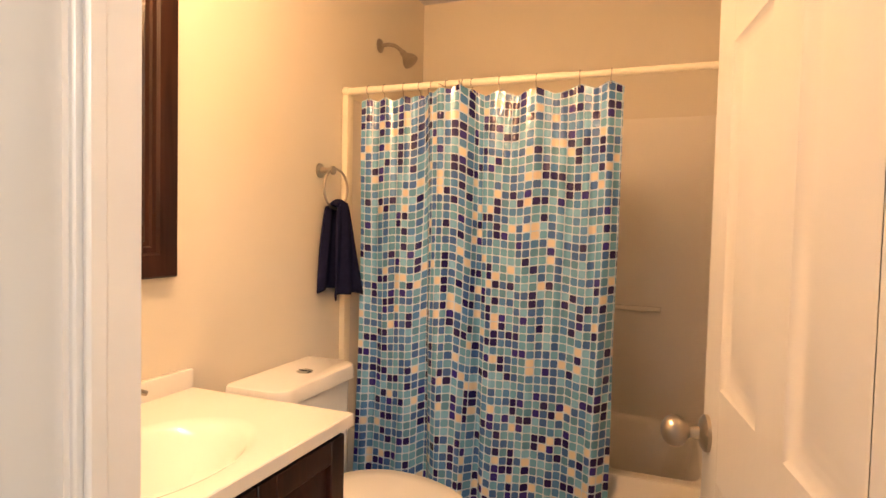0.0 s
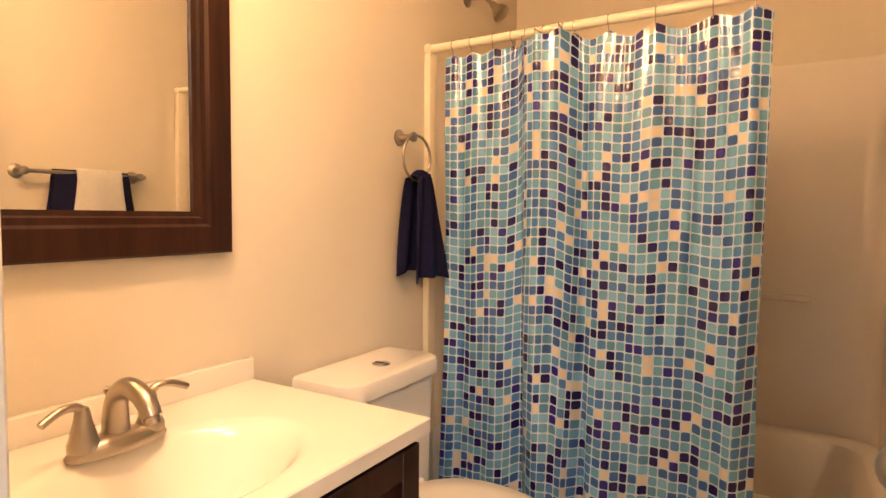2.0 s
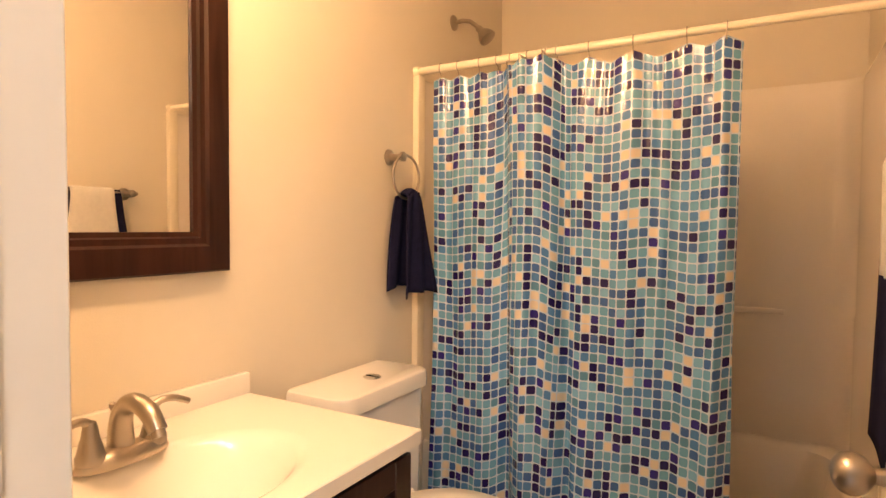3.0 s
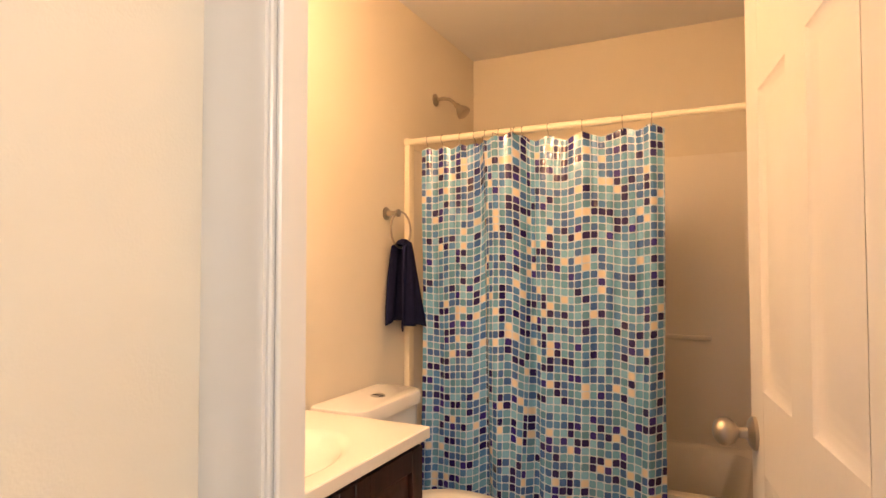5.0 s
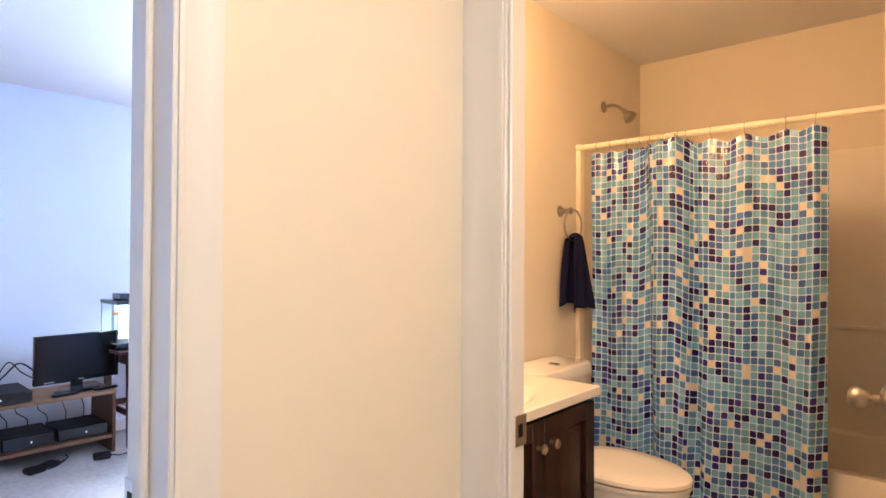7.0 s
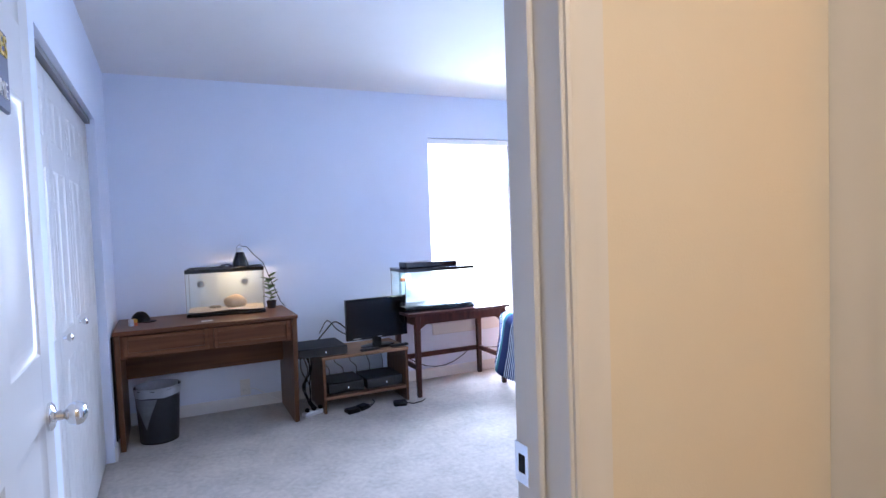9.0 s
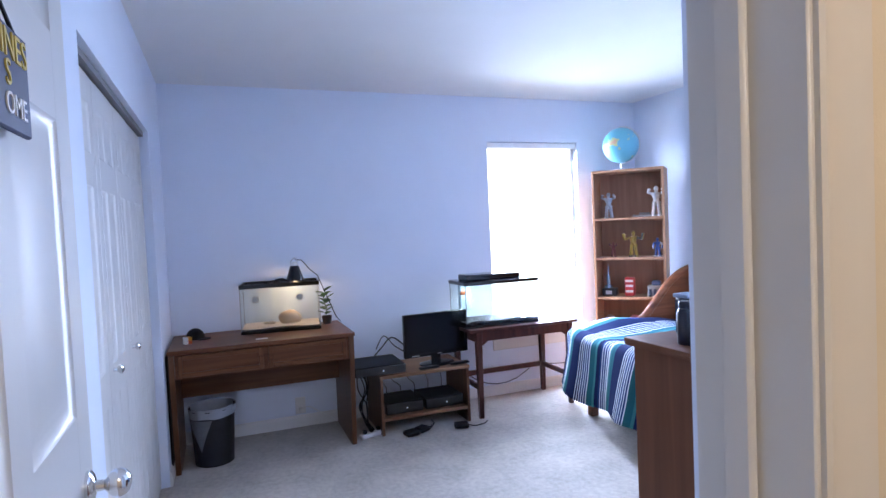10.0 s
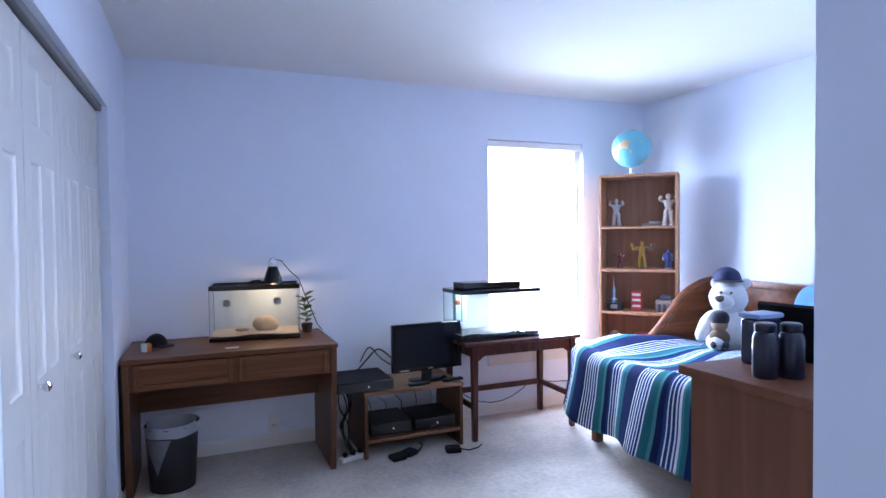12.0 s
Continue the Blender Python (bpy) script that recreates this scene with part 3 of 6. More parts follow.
shower_curtain()
rod = thing("curtain_rod", (0, RODY, RODZ), 0, "cream white tension shower curtain rod between the walls", "curtain rod")
CREAM = mat("cream enamel", (0.82, 0.76, 0.62), 0.3, vary=0.02)
part("tube", cylm((0.002, 0, 0), (0.86, 0, 0), 0.0135, n=20), CREAM, rod)
part("inner_tube", cylm((0.86, 0, 0), (BX1 - 0.002, 0, 0), 0.0115, n=20), CREAM, rod)
for x0, x1 in ((0.001, 0.022), (BX1 - 0.022, BX1 - 0.001)):
    part("end_cap", cylm((x0, 0, 0), (x1, 0, 0), 0.018, n=20), CREAM, rod)


def tub():
    t = thing("bathtub", (0, 0, 0), 0, "white acrylic bathtub with a one-piece wall surround", "bathtub")
    y0, y1 = RODY + 0.03, BY1 - 0.002
    x0, x1 = BX0 + 0.002, BX1 - 0.002
    zr = 0.51
    bm = B()
    def loop(ix, iy, z, rad, n=7):
        pts = []
        for cx, cy, a0 in ((x1 - ix - rad, y1 - iy - rad, 0), (x0 + ix + rad, y1 - iy - rad, 90), (x0 + ix + rad, y0 + iy + rad, 180), (x1 - ix - rad, y0 + iy + rad, 270)):
            for k in range(n):
                q = radians(a0 + 90 * k / (n - 1))
                pts.append(bm.verts.new((cx + rad * math.cos(q), cy + rad * math.sin(q), z)))
        return pts
    rings = [loop(0, 0, 0.002, 0.01), loop(0, 0, zr - 0.02, 0.01), loop(0.006, 0.006, zr, 0.015), loop(0.06, 0.055, zr, 0.06), loop(0.075, 0.07, zr - 0.015, 0.08), loop(0.14, 0.12, 0.12, 0.12), loop(0.2, 0.17, 0.09, 0.1)]
    for A, C in zip(rings, rings[1:]):
        for j in range(len(A)):
            bm.faces.new((A[j], A[(j + 1) % len(A)], C[(j + 1) % len(A)], C[j]))
    bm.faces.new(rings[-1])
    part("basin", bm, ACRYLIC, t)
    # surround: a rounded U of panels with flanges
    bm = B()
    R, th, zt = 0.075, 0.018, 1.825
    path = [(x0 + th, y0 - 0.005)]
    for k in range(9):
        q = radians(180 - 90 * k / 8)
        path.append((x0 + th + R + R * math.cos(q), y1 - th - R + R * math.sin(q)))
    for k in range(9):
        q = radians(90 - 90 * k / 8)
        path.append((x1 - th - R + R * math.cos(q), y1 - th - R + R * math.sin(q)))
    path.append((x1 - th, y0 - 0.005))
    zs = [zr - 0.004, 0.985, 1.005, zt - 0.02, zt]
    ins = [0.004, 0.004, 0.0, 0.0, -0.008]
    cx, cy = (x0 + x1) / 2, (y0 + y1) / 2
    rows_ = []
    for z, o in zip(zs, ins):
        row = []
        for px, py in path:
            ox = o if px < cx - 0.3 else (-o if px > cx + 0.3 else 0)
            oy = -o if py > cy else 0
            row.append(bm.verts.new((px + ox, py + oy, z)))
        rows_.append(row)
    for A, C in zip(rows_, rows_[1:]):
        for j in range(len(A) - 1):
            bm.faces.new((A[j], A[j + 1], C[j + 1], C[j]))
    part("surround", bm, ACRYLIC, t, "glossy off-white surround panel")
    part("soap_ledge", boxm(0.45, y1 - th - 0.014, 0.978, 1.17, y1 - th + 0.005, 1.0, bevel=0.006, seg=3), ACRYLIC, t)
    for xx, s in ((x0, 1), (x1, -1)):
        part("flange", boxm(min(xx, xx + s * 0.026), y0 - 0.05, zr - 0.45, max(xx, xx + s * 0.026), y0 - 0.004, RODZ - 0.016, bevel=0.007, seg=2), CREAM, t)


tub()


def shower_head():
    t = thing("shower_fixture", (0.0, 2.19, 2.103), 0, "brushed nickel shower head on a bent wall arm", "shower fixture")
    mm = Matrix.Rotation(radians(90), 4, "Y")
    part("wall_flange", lathem([(0.03, 0.001), (0.029, 0.006), (0.015, 0.014), (0.011, 0.016)], n=24, m=mm), NICKEL, t)
    part("arm", tubem([(0.01, 0, 0), (0.045, 0, 0.002), (0.075, 0, -0.006), (0.098, 0, -0.024), (0.112, 0, -0.038)], 0.0085, n=12), NICKEL, t)
    hm = Matrix.Translation((0.112, 0, -0.038)) @ Matrix.Rotation(radians(138), 4, "Y")
    part("head", lathem([(0.010, -0.006), (0.014, 0.002), (0.013, 0.012), (0.018, 0.022), (0.030, 0.040), (0.034, 0.054), (0.034, 0.060), (0.028, 0.062)], n=24, m=hm), NICKEL, t)


shower_head()


def mirror():
    t = thing("wall_mirror", (0, 0, 0), 0, "wall mirror in a wide dark espresso wooden frame", "mirror")
    y0, y1, z0, z1 = 0.36, 1.068, 1.189, 2.02
    def ring(i, x):
        return [(x, y0 + i, z0 + i), (x, y1 - i, z0 + i), (x, y1 - i, z1 - i), (x, y0 + i, z1 - i)]
    bm = B()
    rs = [[bm.verts.new(v) for v in ring(i, x)] for i, x in ((0, 0.001), (0, 0.026), (0.004, 0.031), (0.058, 0.031), (0.064, 0.024), (0.076, 0.024), (0.080, 0.018), (0.090, 0.016), (0.090, 0.006))]
    for A, C in zip(rs, rs[1:]):
        for j in range(4):
            bm.faces.new((A[j], A[(j + 1) % 4], C[(j + 1) % 4], C[j]))
    part("frame", bm, ESPRESSO, t)
    mm = bpy.data.materials.new("silvered mirror")
    mm.use_nodes = True
    q = mm.node_tree.nodes["Principled BSDF"]
    q.inputs["Metallic"].default_value, q.inputs["Roughness"].default_value, q.inputs["Base Color"].default_value = 1.0, 0.01, (0.92, 0.92, 0.9, 1)
    part("mirror_glass", boxm(0.004, y0 + 0.089, z0 + 0.089, 0.010, y1 - 0.089, z1 - 0.089), mm, t)


mirror()

VT, VX, VY0, VY1 = 0.885, 0.516, 0.345, 1.13


def vanity_top():
    t = thing("washbasin", (0, 0, 0), 0, "cream cultured marble vanity top with a moulded oval basin", "washbasin")
    cx, cy, ax, ay = 0.30, 0.735, 0.148, 0.215
    bm = B()
    n = 64
    def oval(k, z):
        return [bm.verts.new((cx + ax * k * math.cos(2 * math.pi * j / n), cy + ay * k * math.sin(2 * math.pi * j / n), z)) for j in range(n)]
    # outer rectangle sampled at the same angles
    outer = []
    for j in range(n):
        c, s = math.cos(2 * math.pi * j / n), math.sin(2 * math.pi * j / n)
        k = min(((VX - cx) / c if c > 1e-6 else (cx - 0.002) / -c if c < -1e-6 else 9), ((VY1 - cy) / s if s > 1e-6 else (cy - VY0) / -s if s < -1e-6 else 9))
        outer.append((cx + k * c, cy + k * s))
    # snap the nearest samples onto the corners
    for qx, qy in ((VX, VY0), (VX, VY1), (0.002, VY0), (0.002, VY1)):
        j = min(range(n), key=lambda i: (outer[i][0] - qx) ** 2 + (outer[i][1] - qy) ** 2)
        outer[j] = (qx, qy)
    O0 = [bm.verts.new((x, y, VT - 0.03)) for x, y in outer]
    O1 = [bm.verts.new((x, y, VT - 0.003)) for x, y in outer]
    O2 = [bm.verts.new((x - (0.003 if x > 0.4 else 0), y - (0.003 if y > 1.0 else 0), VT)) for x, y in outer]
    rings = [O0, O1, O2, oval(1.16, VT), oval(1.08, VT - 0.003), oval(1.0, VT - 0.012), oval(0.9, VT - 0.036), oval(0.76, VT - 0.07), oval(0.55, VT - 0.115), oval(0.2, VT - 0.125), oval(0.08, VT - 0.127)]
    for A, C in zip(rings, rings[1:]):
        for j in range(n):
            bm.faces.new((A[j], A[(j + 1) % n], C[(j + 1) % n], C[j]))
    part("slab", bm, MARBLE, t)
    part("backsplash", boxm(0.002, VY0, VT - 0.001, 0.024, VY1, VT + 0.052, bevel=0.006, seg=2), MARBLE, t)
    part("drain", lathem([(0.021, 0.0), (0.023, 0.003), (0.015, 0.005), (0.002, 0.004)], c=(cx, cy, VT - 0.126), n=20), NICKEL, t)


vanity_top()


def vanity():
    t = thing("bathroom_cabinet", (0, 0, 0), 0, "dark espresso vanity cabinet with two panelled doors", "vanity cabinet")
    x1 = 0.486
    bb = B()
    bm_box(bb, 0.003, VY0 + 0.012, 0.09, x1, VY1 - 0.012, 0.70)
    bm_box(bb, x1 - 0.02, VY0 + 0.012, 0.70, x1, VY1 - 0.012, VT - 0.031)
    bm_box(bb, 0.003, VY1 - 0.03, 0.70, x1 - 0.02, VY1 - 0.012, VT - 0.031)
    bm_box(bb, 0.003, VY0 + 0.012, 0.70, x1 - 0.02, VY0 + 0.03, VT - 0.031)
    part("body", bb, ESPRESSO, t)
    part("toe_kick", boxm(0.003, VY0 + 0.02, 0, x1 - 0.06, VY1 - 0.02, 0.0895), ESPRESSO, t)
    ym = 0.80
    for y0, y1, ky in ((VY0 + 0.02, ym - 0.003, ym - 0.035), (ym + 0.003, VY1 - 0.02, ym + 0.035)):
        d = B()
        rect_frame(d, y0 + 0.055, 0.115 + 0.055, y1 - 0.055, VT - 0.045 - 0.055, 0.055, x1 + 0.001, x1 + 0.019, "x", bevel=0.002)
        do = part("door", d, ESPRESSO, t)
        p = B()
        a0, a1, z0, z1 = y0 + 0.055, y1 - 0.055, 0.17, VT - 0.1
        rs = [[p.verts.new(v) for v in ((x, a0 + i, z0 + i), (x, a1 - i, z0 + i), (x, a1 - i, z1 - i), (x, a0 + i, z1 - i))] for i, x in ((0, x1 + 0.006), (0.012, x1 + 0.006), (0.04, x1 + 0.015))]
        for A, C in zip(rs, rs[1:]):
            for j in range(4):
                p.faces.new((A[j], A[(j + 1) % 4], C[(j + 1) % 4], C[j]))
        p.faces.new(rs[-1])
        part("door_panel", p, ESPRESSO, do)
        part("knob", lathem([(0.007, 0), (0.006, 0.012), (0.013, 0.018), (0.015, 0.025), (0.009, 0.030)], n=18, m=Matrix.Translation((x1 + 0.019, ky, 0.765)) @ Matrix.Rotation(radians(90), 4, "Y")), NICKEL, do, "round nickel knob")


vanity()


def faucet():
    t = thing("faucet", (0.153, 0.730, VT), 0, "brushed nickel two-handle faucet with a curved arc spout", "faucet")
    bm = B()
    bm_lathe(bm, [(0.030, 0.0), (0.031, 0.005), (0.0285, 0.016), (0.022, 0.025), (0.012, 0.028)], n=32)
    for v in bm.verts:
        v.co.y *= 2.75
    part("base_plate", bm, NICKEL, t)
    arc = smooth([(-0.006, 0, 0.018), (-0.007, 0, 0.045), (-0.004, 0, 0.074), (0.010, 0, 0.096), (0.034, 0, 0.106), (0.060, 0, 0.102), (0.082, 0, 0.088), (0.096, 0, 0.068)], 4)
    k = len(arc) - 1
    rad = [0.0235 - 0.006 * min(1.0, 2.5 * i / k) - 0.0015 * i / k for i in range(k + 1)]
    part("spout", tubem(arc, rad, n=18), NICKEL, t)
    part("aerator", cylm((0.0955, 0, 0.070), (0.1005, 0, 0.058), 0.0115, n=18), NICKEL, t)
    part("lift_rod", joined(cylm((-0.030, 0, 0.012), (-0.030, 0, 0.085), 0.0026, n=8), lathem([(0.002, 0.08), (0.006, 0.088), (0.006, 0.094), (0.001, 0.098)], c=(-0.030, 0, 0), n=12)), NICKEL, t)
    for s in (-1, 1):
        h = part("handle", lathem([(0.0235, 0.014), (0.0235, 0.026), (0.0215, 0.030), (0.0185, 0.042), (0.0135, 0.060), (0.0115, 0.074), (0.009, 0.082), (0.003, 0.085)], c=(0, s * 0.056, 0), n=22), NICKEL, t)
        part("lever", tubem(smooth([(0, s * 0.054, 0.076), (0.002, s * 0.070, 0.087), (0.006, s * 0.092, 0.087), (0.010, s * 0.112, 0.079), (0.012, s * 0.122, 0.074)], 3), [0.0075 - 0.0016 * i / 12 for i in range(13)], n=10), NICKEL, h)


faucet()


def toilet():
    t = thing("toilet", (0, 1.475, 0), 0, "white ceramic toilet with closed lid and dual-flush tank", "toilet")
    def slab(x0, x1, hw, z0, z1, rad, name, bow=0.0, bev=0.008, tp=0.0):
        bm = B()
        pts = []
        for cx, cy, a0 in ((x1 - rad, hw - rad, 0), (x0 + 0.01, hw - 0.01, 90), (x0 + 0.01, -hw + 0.01, 180), (x1 - rad, -hw + rad, 270)):
            rr = rad if cx > x0 + 0.05 else 0.01
            for k in range(8):
                q = radians(a0 + 90 * k / 7)
                pts.append((cx + rr * math.cos(q), cy + rr * math.sin(q)))
        pts = [(x + bow * (1 - (y / hw) ** 2) * (1 if x > (x0 + x1) / 2 else 0), y) for x, y in pts]
        rings = []
        for i, z in ((tp, z0), (tp * 0.3, z0 + 0.006), (0, z1 - bev), (bev * 0.3, z1 - bev * 0.3), (bev, z1)):
            rings.append([bm.verts.new((x0 + (x - x0) * (1 - i / (x1 - x0)), y * (1 - i / hw), z)) for x, y in pts])
        for A, C in zip(rings, rings[1:]):
            for j in range(len(A)):
                bm.faces.new((A[j], A[(j + 1) % len(A)], C[(j + 1) % len(A)], C[j]))
        bm.faces.new(rings[0][::-1])
        bm.faces.new(rings[-1])
        return part(name, bm, CERAMIC, t)
    slab(0.015, 0.195, 0.205, 0.44, 0.810, 0.05, "tank", 0.012, 0.004, 0.02)
    slab(0.010, 0.208, 0.218, 0.811, 0.857, 0.055, "tank_lid", 0.016, 0.012)
    b = part("flush_button", lathem([(0.026, 0), (0.026, 0.004), (0.022, 0.006), (0.002, 0.005)], c=(0.128, 0.012, 0.856), n=24), CHROME, t, "chrome dual flush button")
    part("button_split", boxm(0.106, 0.0112, 0.8605, 0.150, 0.0128, 0.8628), BLACKPL, b)
    def egg(k, n=40, x0=0.20, x1=0.69, hw=0.185):
        cx = x0 + (x1 - x0) * 0.42
        out = []
        for j in range(n):
            q = 2 * math.pi * j / n
            rx = (x1 - cx) if math.cos(q) > 0 else (cx - x0)
            out.append((cx + rx * k * math.cos(q), hw * k * math.sin(q)))
        return out
    def stack(name, levels, material):
        bm = B()
        rings = [[bm.verts.new((x + dx, y, z * 1.10)) for x, y in egg(k)] for k, z, dx in levels]
        for A, C in zip(rings, rings[1:]):
            for j in range(len(A)):
                bm.faces.new((A[j], A[(j + 1) % len(A)], C[(j + 1) % len(A)], C[j]))
        bm.faces.new(rings[0][::-1])
        bm.faces.new(rings[-1])
        return part(name, bm, material, t)
    stack("bowl", [(0.62, 0.0, -0.05), (0.60, 0.02, -0.05), (0.52, 0.10, -0.06), (0.60, 0.22, -0.05), (0.86, 0.35, -0.02), (0.97, 0.41, 0), (0.96, 0.428, 0)], CERAMIC)
    SEATPL = mat("white seat plastic", (0.80, 0.77, 0.70), 0.22, vary=0.01)
    stack("seat", [(0.99, 0.429, 0), (1.0, 0.435, 0), (0.99, 0.446, 0)], SEATPL)
    stack("lid", [(0.985, 0.448, 0), (1.01, 0.453, 0), (1.0, 0.464, 0), (0.94, 0.472, 0), (0.6, 0.477, 0), (0.2, 0.478, 0)], SEATPL)
    part("pedestal_back", boxm(0.03, -0.10, 0.0, 0.3, 0.10, 0.44, bevel=0.03, seg=2), CERAMIC, t)
    for s in (-1, 1):
        part("hinge", cylm((0.212, s * 0.075 - 0.02, 0.508), (0.212, s * 0.075 + 0.02, 0.508), 0.012, n=12), SEATPL, t)


toilet()
NAVY = mat("navy terry cloth", (0.012, 0.013, 0.042), 0.95, vary=0.3, scale=60, bump=0.4, bscale=500, spec=0.1)
WHITET = mat("white terry cloth", (0.75, 0.72, 0.66), 0.95, vary=0.08, scale=60, bump=0.8, bscale=500, sheen=0.4)


def towel_ring():
    t = thing("towel_ring", (0, 1.747, 1.525), 0, "brushed nickel towel ring on the wall", "towel ring")
    mm = Matrix.Rotation(radians(90), 4, "Y")
    part("post", lathem([(0.027, 0.001), (0.026, 0.006), (0.014, 0.012), (0.010, 0.03), (0.011, 0.05), (0.016, 0.054), (0.016, 0.062), (0.006, 0.066)], n=22, m=mm), NICKEL, t)
    pts = [(0.058 + 0.004 * math.sin(q), 0.072 * math.sin(q) + 0.02, -0.066 + 0.072 * math.cos(q)) for q in (2 * math.pi * k / 40 for k in range(40))]
    part("ring", tubem(pts, 0.0045, n=10, closed=True), NICKEL, t)
    # towel drawn through the ring
    bm = B()
    for side, xo in ((0, 0.074), (1, 0.044)):
        def f(u, v, side=side):
            w = 0.040 + 0.058 * v ** 0.75
            y = 1.786 + (u - 0.5) * 2 * w + 0.015 * v
            fold = 0.011 * math.sin(u * 12 + 2 * v + side) * (0.5 + v)
            xx = 0.058 + (0.012 + 0.010 * v + fold * 0.8 + 0.008) * (1 if side == 0 else -1)
            z = 1.402 - v * (0.335 if side == 0 else 0.315) + 0.010 * math.cos((u - 0.5) * 5) + 0.006 * math.sin(u * 9) * v
            return (max(0.012, xx), y, z)
        bm_grid(bm, f, 24, 20)
    bm_grid(bm, lambda u, v: (0.058 + 0.022 * math.cos(math.pi * v) , 1.786 + (u - 0.5) * 2 * 0.040, 1.402 + 0.012 * math.sin(math.pi * v) + 0.010 * math.cos((u - 0.5) * 5)), 24, 6)
    o = solo("hand_towel", bm, NAVY, "navy blue hand towel hanging from the towel ring", "towel")
    so = o.modifiers.new("thick", "SOLIDIFY")
    so.thickness = 0.006


towel_ring()


def towel_bar():
    x = BX1
    t = thing("towel_bar", (x, 1.46, 1.428), 0, "brushed nickel towel bar on the wall", "towel bar")
    for s in (-1, 1):
        part("post", lathem([(0.027, 0.001), (0.026, 0.006), (0.014, 0.012), (0.011, 0.045), (0.016, 0.052), (0.016, 0.070), (0.006, 0.075)], n=22, m=Matrix.Translation((0, s * 0.222, 0)) @ Matrix.Rotation(radians(-90), 4, "Y")), NICKEL, t)
    part("bar", cylm((-0.062, -0.245, 0), (-0.062, 0.245, 0), 0.008, n=16), NICKEL, t)
    def drape(name, y0, y1, r, drop, flare, material, label):
        bm = B()
        def f(u, v):
            y = y0 + (y1 - y0) * u
            L = drop * 2 + math.pi * r
            s = v * L
            if s < drop:
                xx, z = -r, -drop + s
            elif s < drop + math.pi * r:
                q = (s - drop) / r
                xx, z = -r * math.cos(q), r * math.sin(q)
            else:
                xx, z = r, -(s - drop - math.pi * r)
            y += flare * (2 * u - 1) * max(0.0, -z / drop) ** 1.4
            return (x - 0.062 + xx + 0.004 * math.sin(9 * u + 3 * v), y, 1.428 + z)
        bm_grid(bm, f, 14, 30)
        o = solo(name, bm, material, label, "towel")
        so = o.modifiers.new("thick", "SOLIDIFY")
        so.thickness = 0.005
    drape("bath_towel", 1.336, 1.626, 0.013, 0.60, 0.14, NAVY, "navy bath towel folded over the towel bar")
    drape("white_towel", 1.418, 1.59, 0.021, 0.225, 0.03, WHITET, "white towel laid over the navy one")


towel_bar()
cv = thing("ceiling_vent", (0.42, 1.25, CEIL), 0, "white square bathroom ceiling vent", "ceiling vent")
part("frame", boxm(-0.13, -0.13, -0.012, 0.13, 0.13, 0.0, bevel=0.004), TRIM, cv)
for k in range(7):
    part("slat", boxm(-0.11, -0.10 + k * 0.03, -0.017, 0.11, -0.085 + k * 0.03, -0.0125), TRIM, cv)

# ================= bedroom things =================
ORIGIN = ROOM
OAK = wood("walnut laminate", (0.095, 0.033, 0.013), (0.165, 0.062, 0.026), 0.38, (0.6, 0.05, 1), 26)
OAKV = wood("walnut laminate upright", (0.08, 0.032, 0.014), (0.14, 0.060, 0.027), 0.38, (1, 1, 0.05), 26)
HONEY = wood("honey laminate", (0.40, 0.20, 0.11), (0.56, 0.31, 0.18), 0.42, (1, 1, 0.06), 26)
CHERRY = wood("dark cherry wood", (0.035, 0.010, 0.008), (0.09, 0.028, 0.020), 0.3, (1, 1, 0.08), 30)
BEDWOOD = wood("reddish brown bed wood", (0.10, 0.032, 0.015), (0.24, 0.085, 0.04), 0.32, (1, 0.08, 1), 24)
PINE = wood("brown pine", (0.135, 0.050, 0.025), (0.195, 0.074, 0.036), 0.4, (1, 1, 0.07), 18)
GLOSSBK = mat("gloss black plastic", (0.006, 0.006, 0.008), 0.12, vary=0.2)
SCREEN = mat("dark screen", (0.004, 0.004, 0.006), 0.22, vary=0.1)
WHITEPL = mat("white plastic", (0.75, 0.75, 0.74), 0.35, vary=0.03)
CLEAR = glass("tank glass", (0.96, 0.98, 0.97))


def desk():
    t = thing("desk", (0, 0, 0), 0, "walnut laminate desk with two framed drawers", "desk")
    x0, x1, y0, y1, h = -3.40, -2.83, -0.915, 0.175, 0.755
    part("desktop", boxm(x0, y0 - 0.006, h - 0.025, x1 + 0.012, y1 + 0.006, h, bevel=0.003), OAK, t)
    for a in (y0, y1 - 0.03):
        bm = B()
        bm_prism(bm, [(x0, 0), (x1 - 0.06, 0), (x1 - 0.005, h - 0.17), (x1, h - 0.026), (x0, h - 0.026)], a, a + 0.03, "y")
        part("side_panel", bm, OAKV, t)
    part("apron", boxm(x1 - 0.04, y0 + 0.031, h - 0.175, x1 - 0.018, y1 - 0.031, h - 0.026), OAK, t)
    part("modesty_panel", boxm(x0 + 0.14, y0 + 0.031, 0.37, x0 + 0.158, y1 - 0.031, h - 0.026), OAK, t)
    ym = (y0 + y1) / 2
    for a, b in ((y0 + 0.045, ym - 0.012), (ym + 0.012, y1 - 0.045)):
        d = B()
        rect_frame(d, a + 0.03, h - 0.165 + 0.028, b - 0.03, h - 0.035 - 0.026, 0.027, x1 - 0.0175, x1 + 0.002, "x", bevel=0.003)
        dr = part("drawer", d, OAK, t)
        part("drawer_panel", boxm(x1 - 0.0175, a + 0.03, h - 0.137, x1 - 0.009, b - 0.03, h - 0.061), OAK, dr)


desk()
solo("black_board", boxm(-3.36, -0.932, 0.0, -2.86, -0.923, 0.72, bevel=0.002), BLACKPL, "thin black board leaning between desk and closet wall", "board")


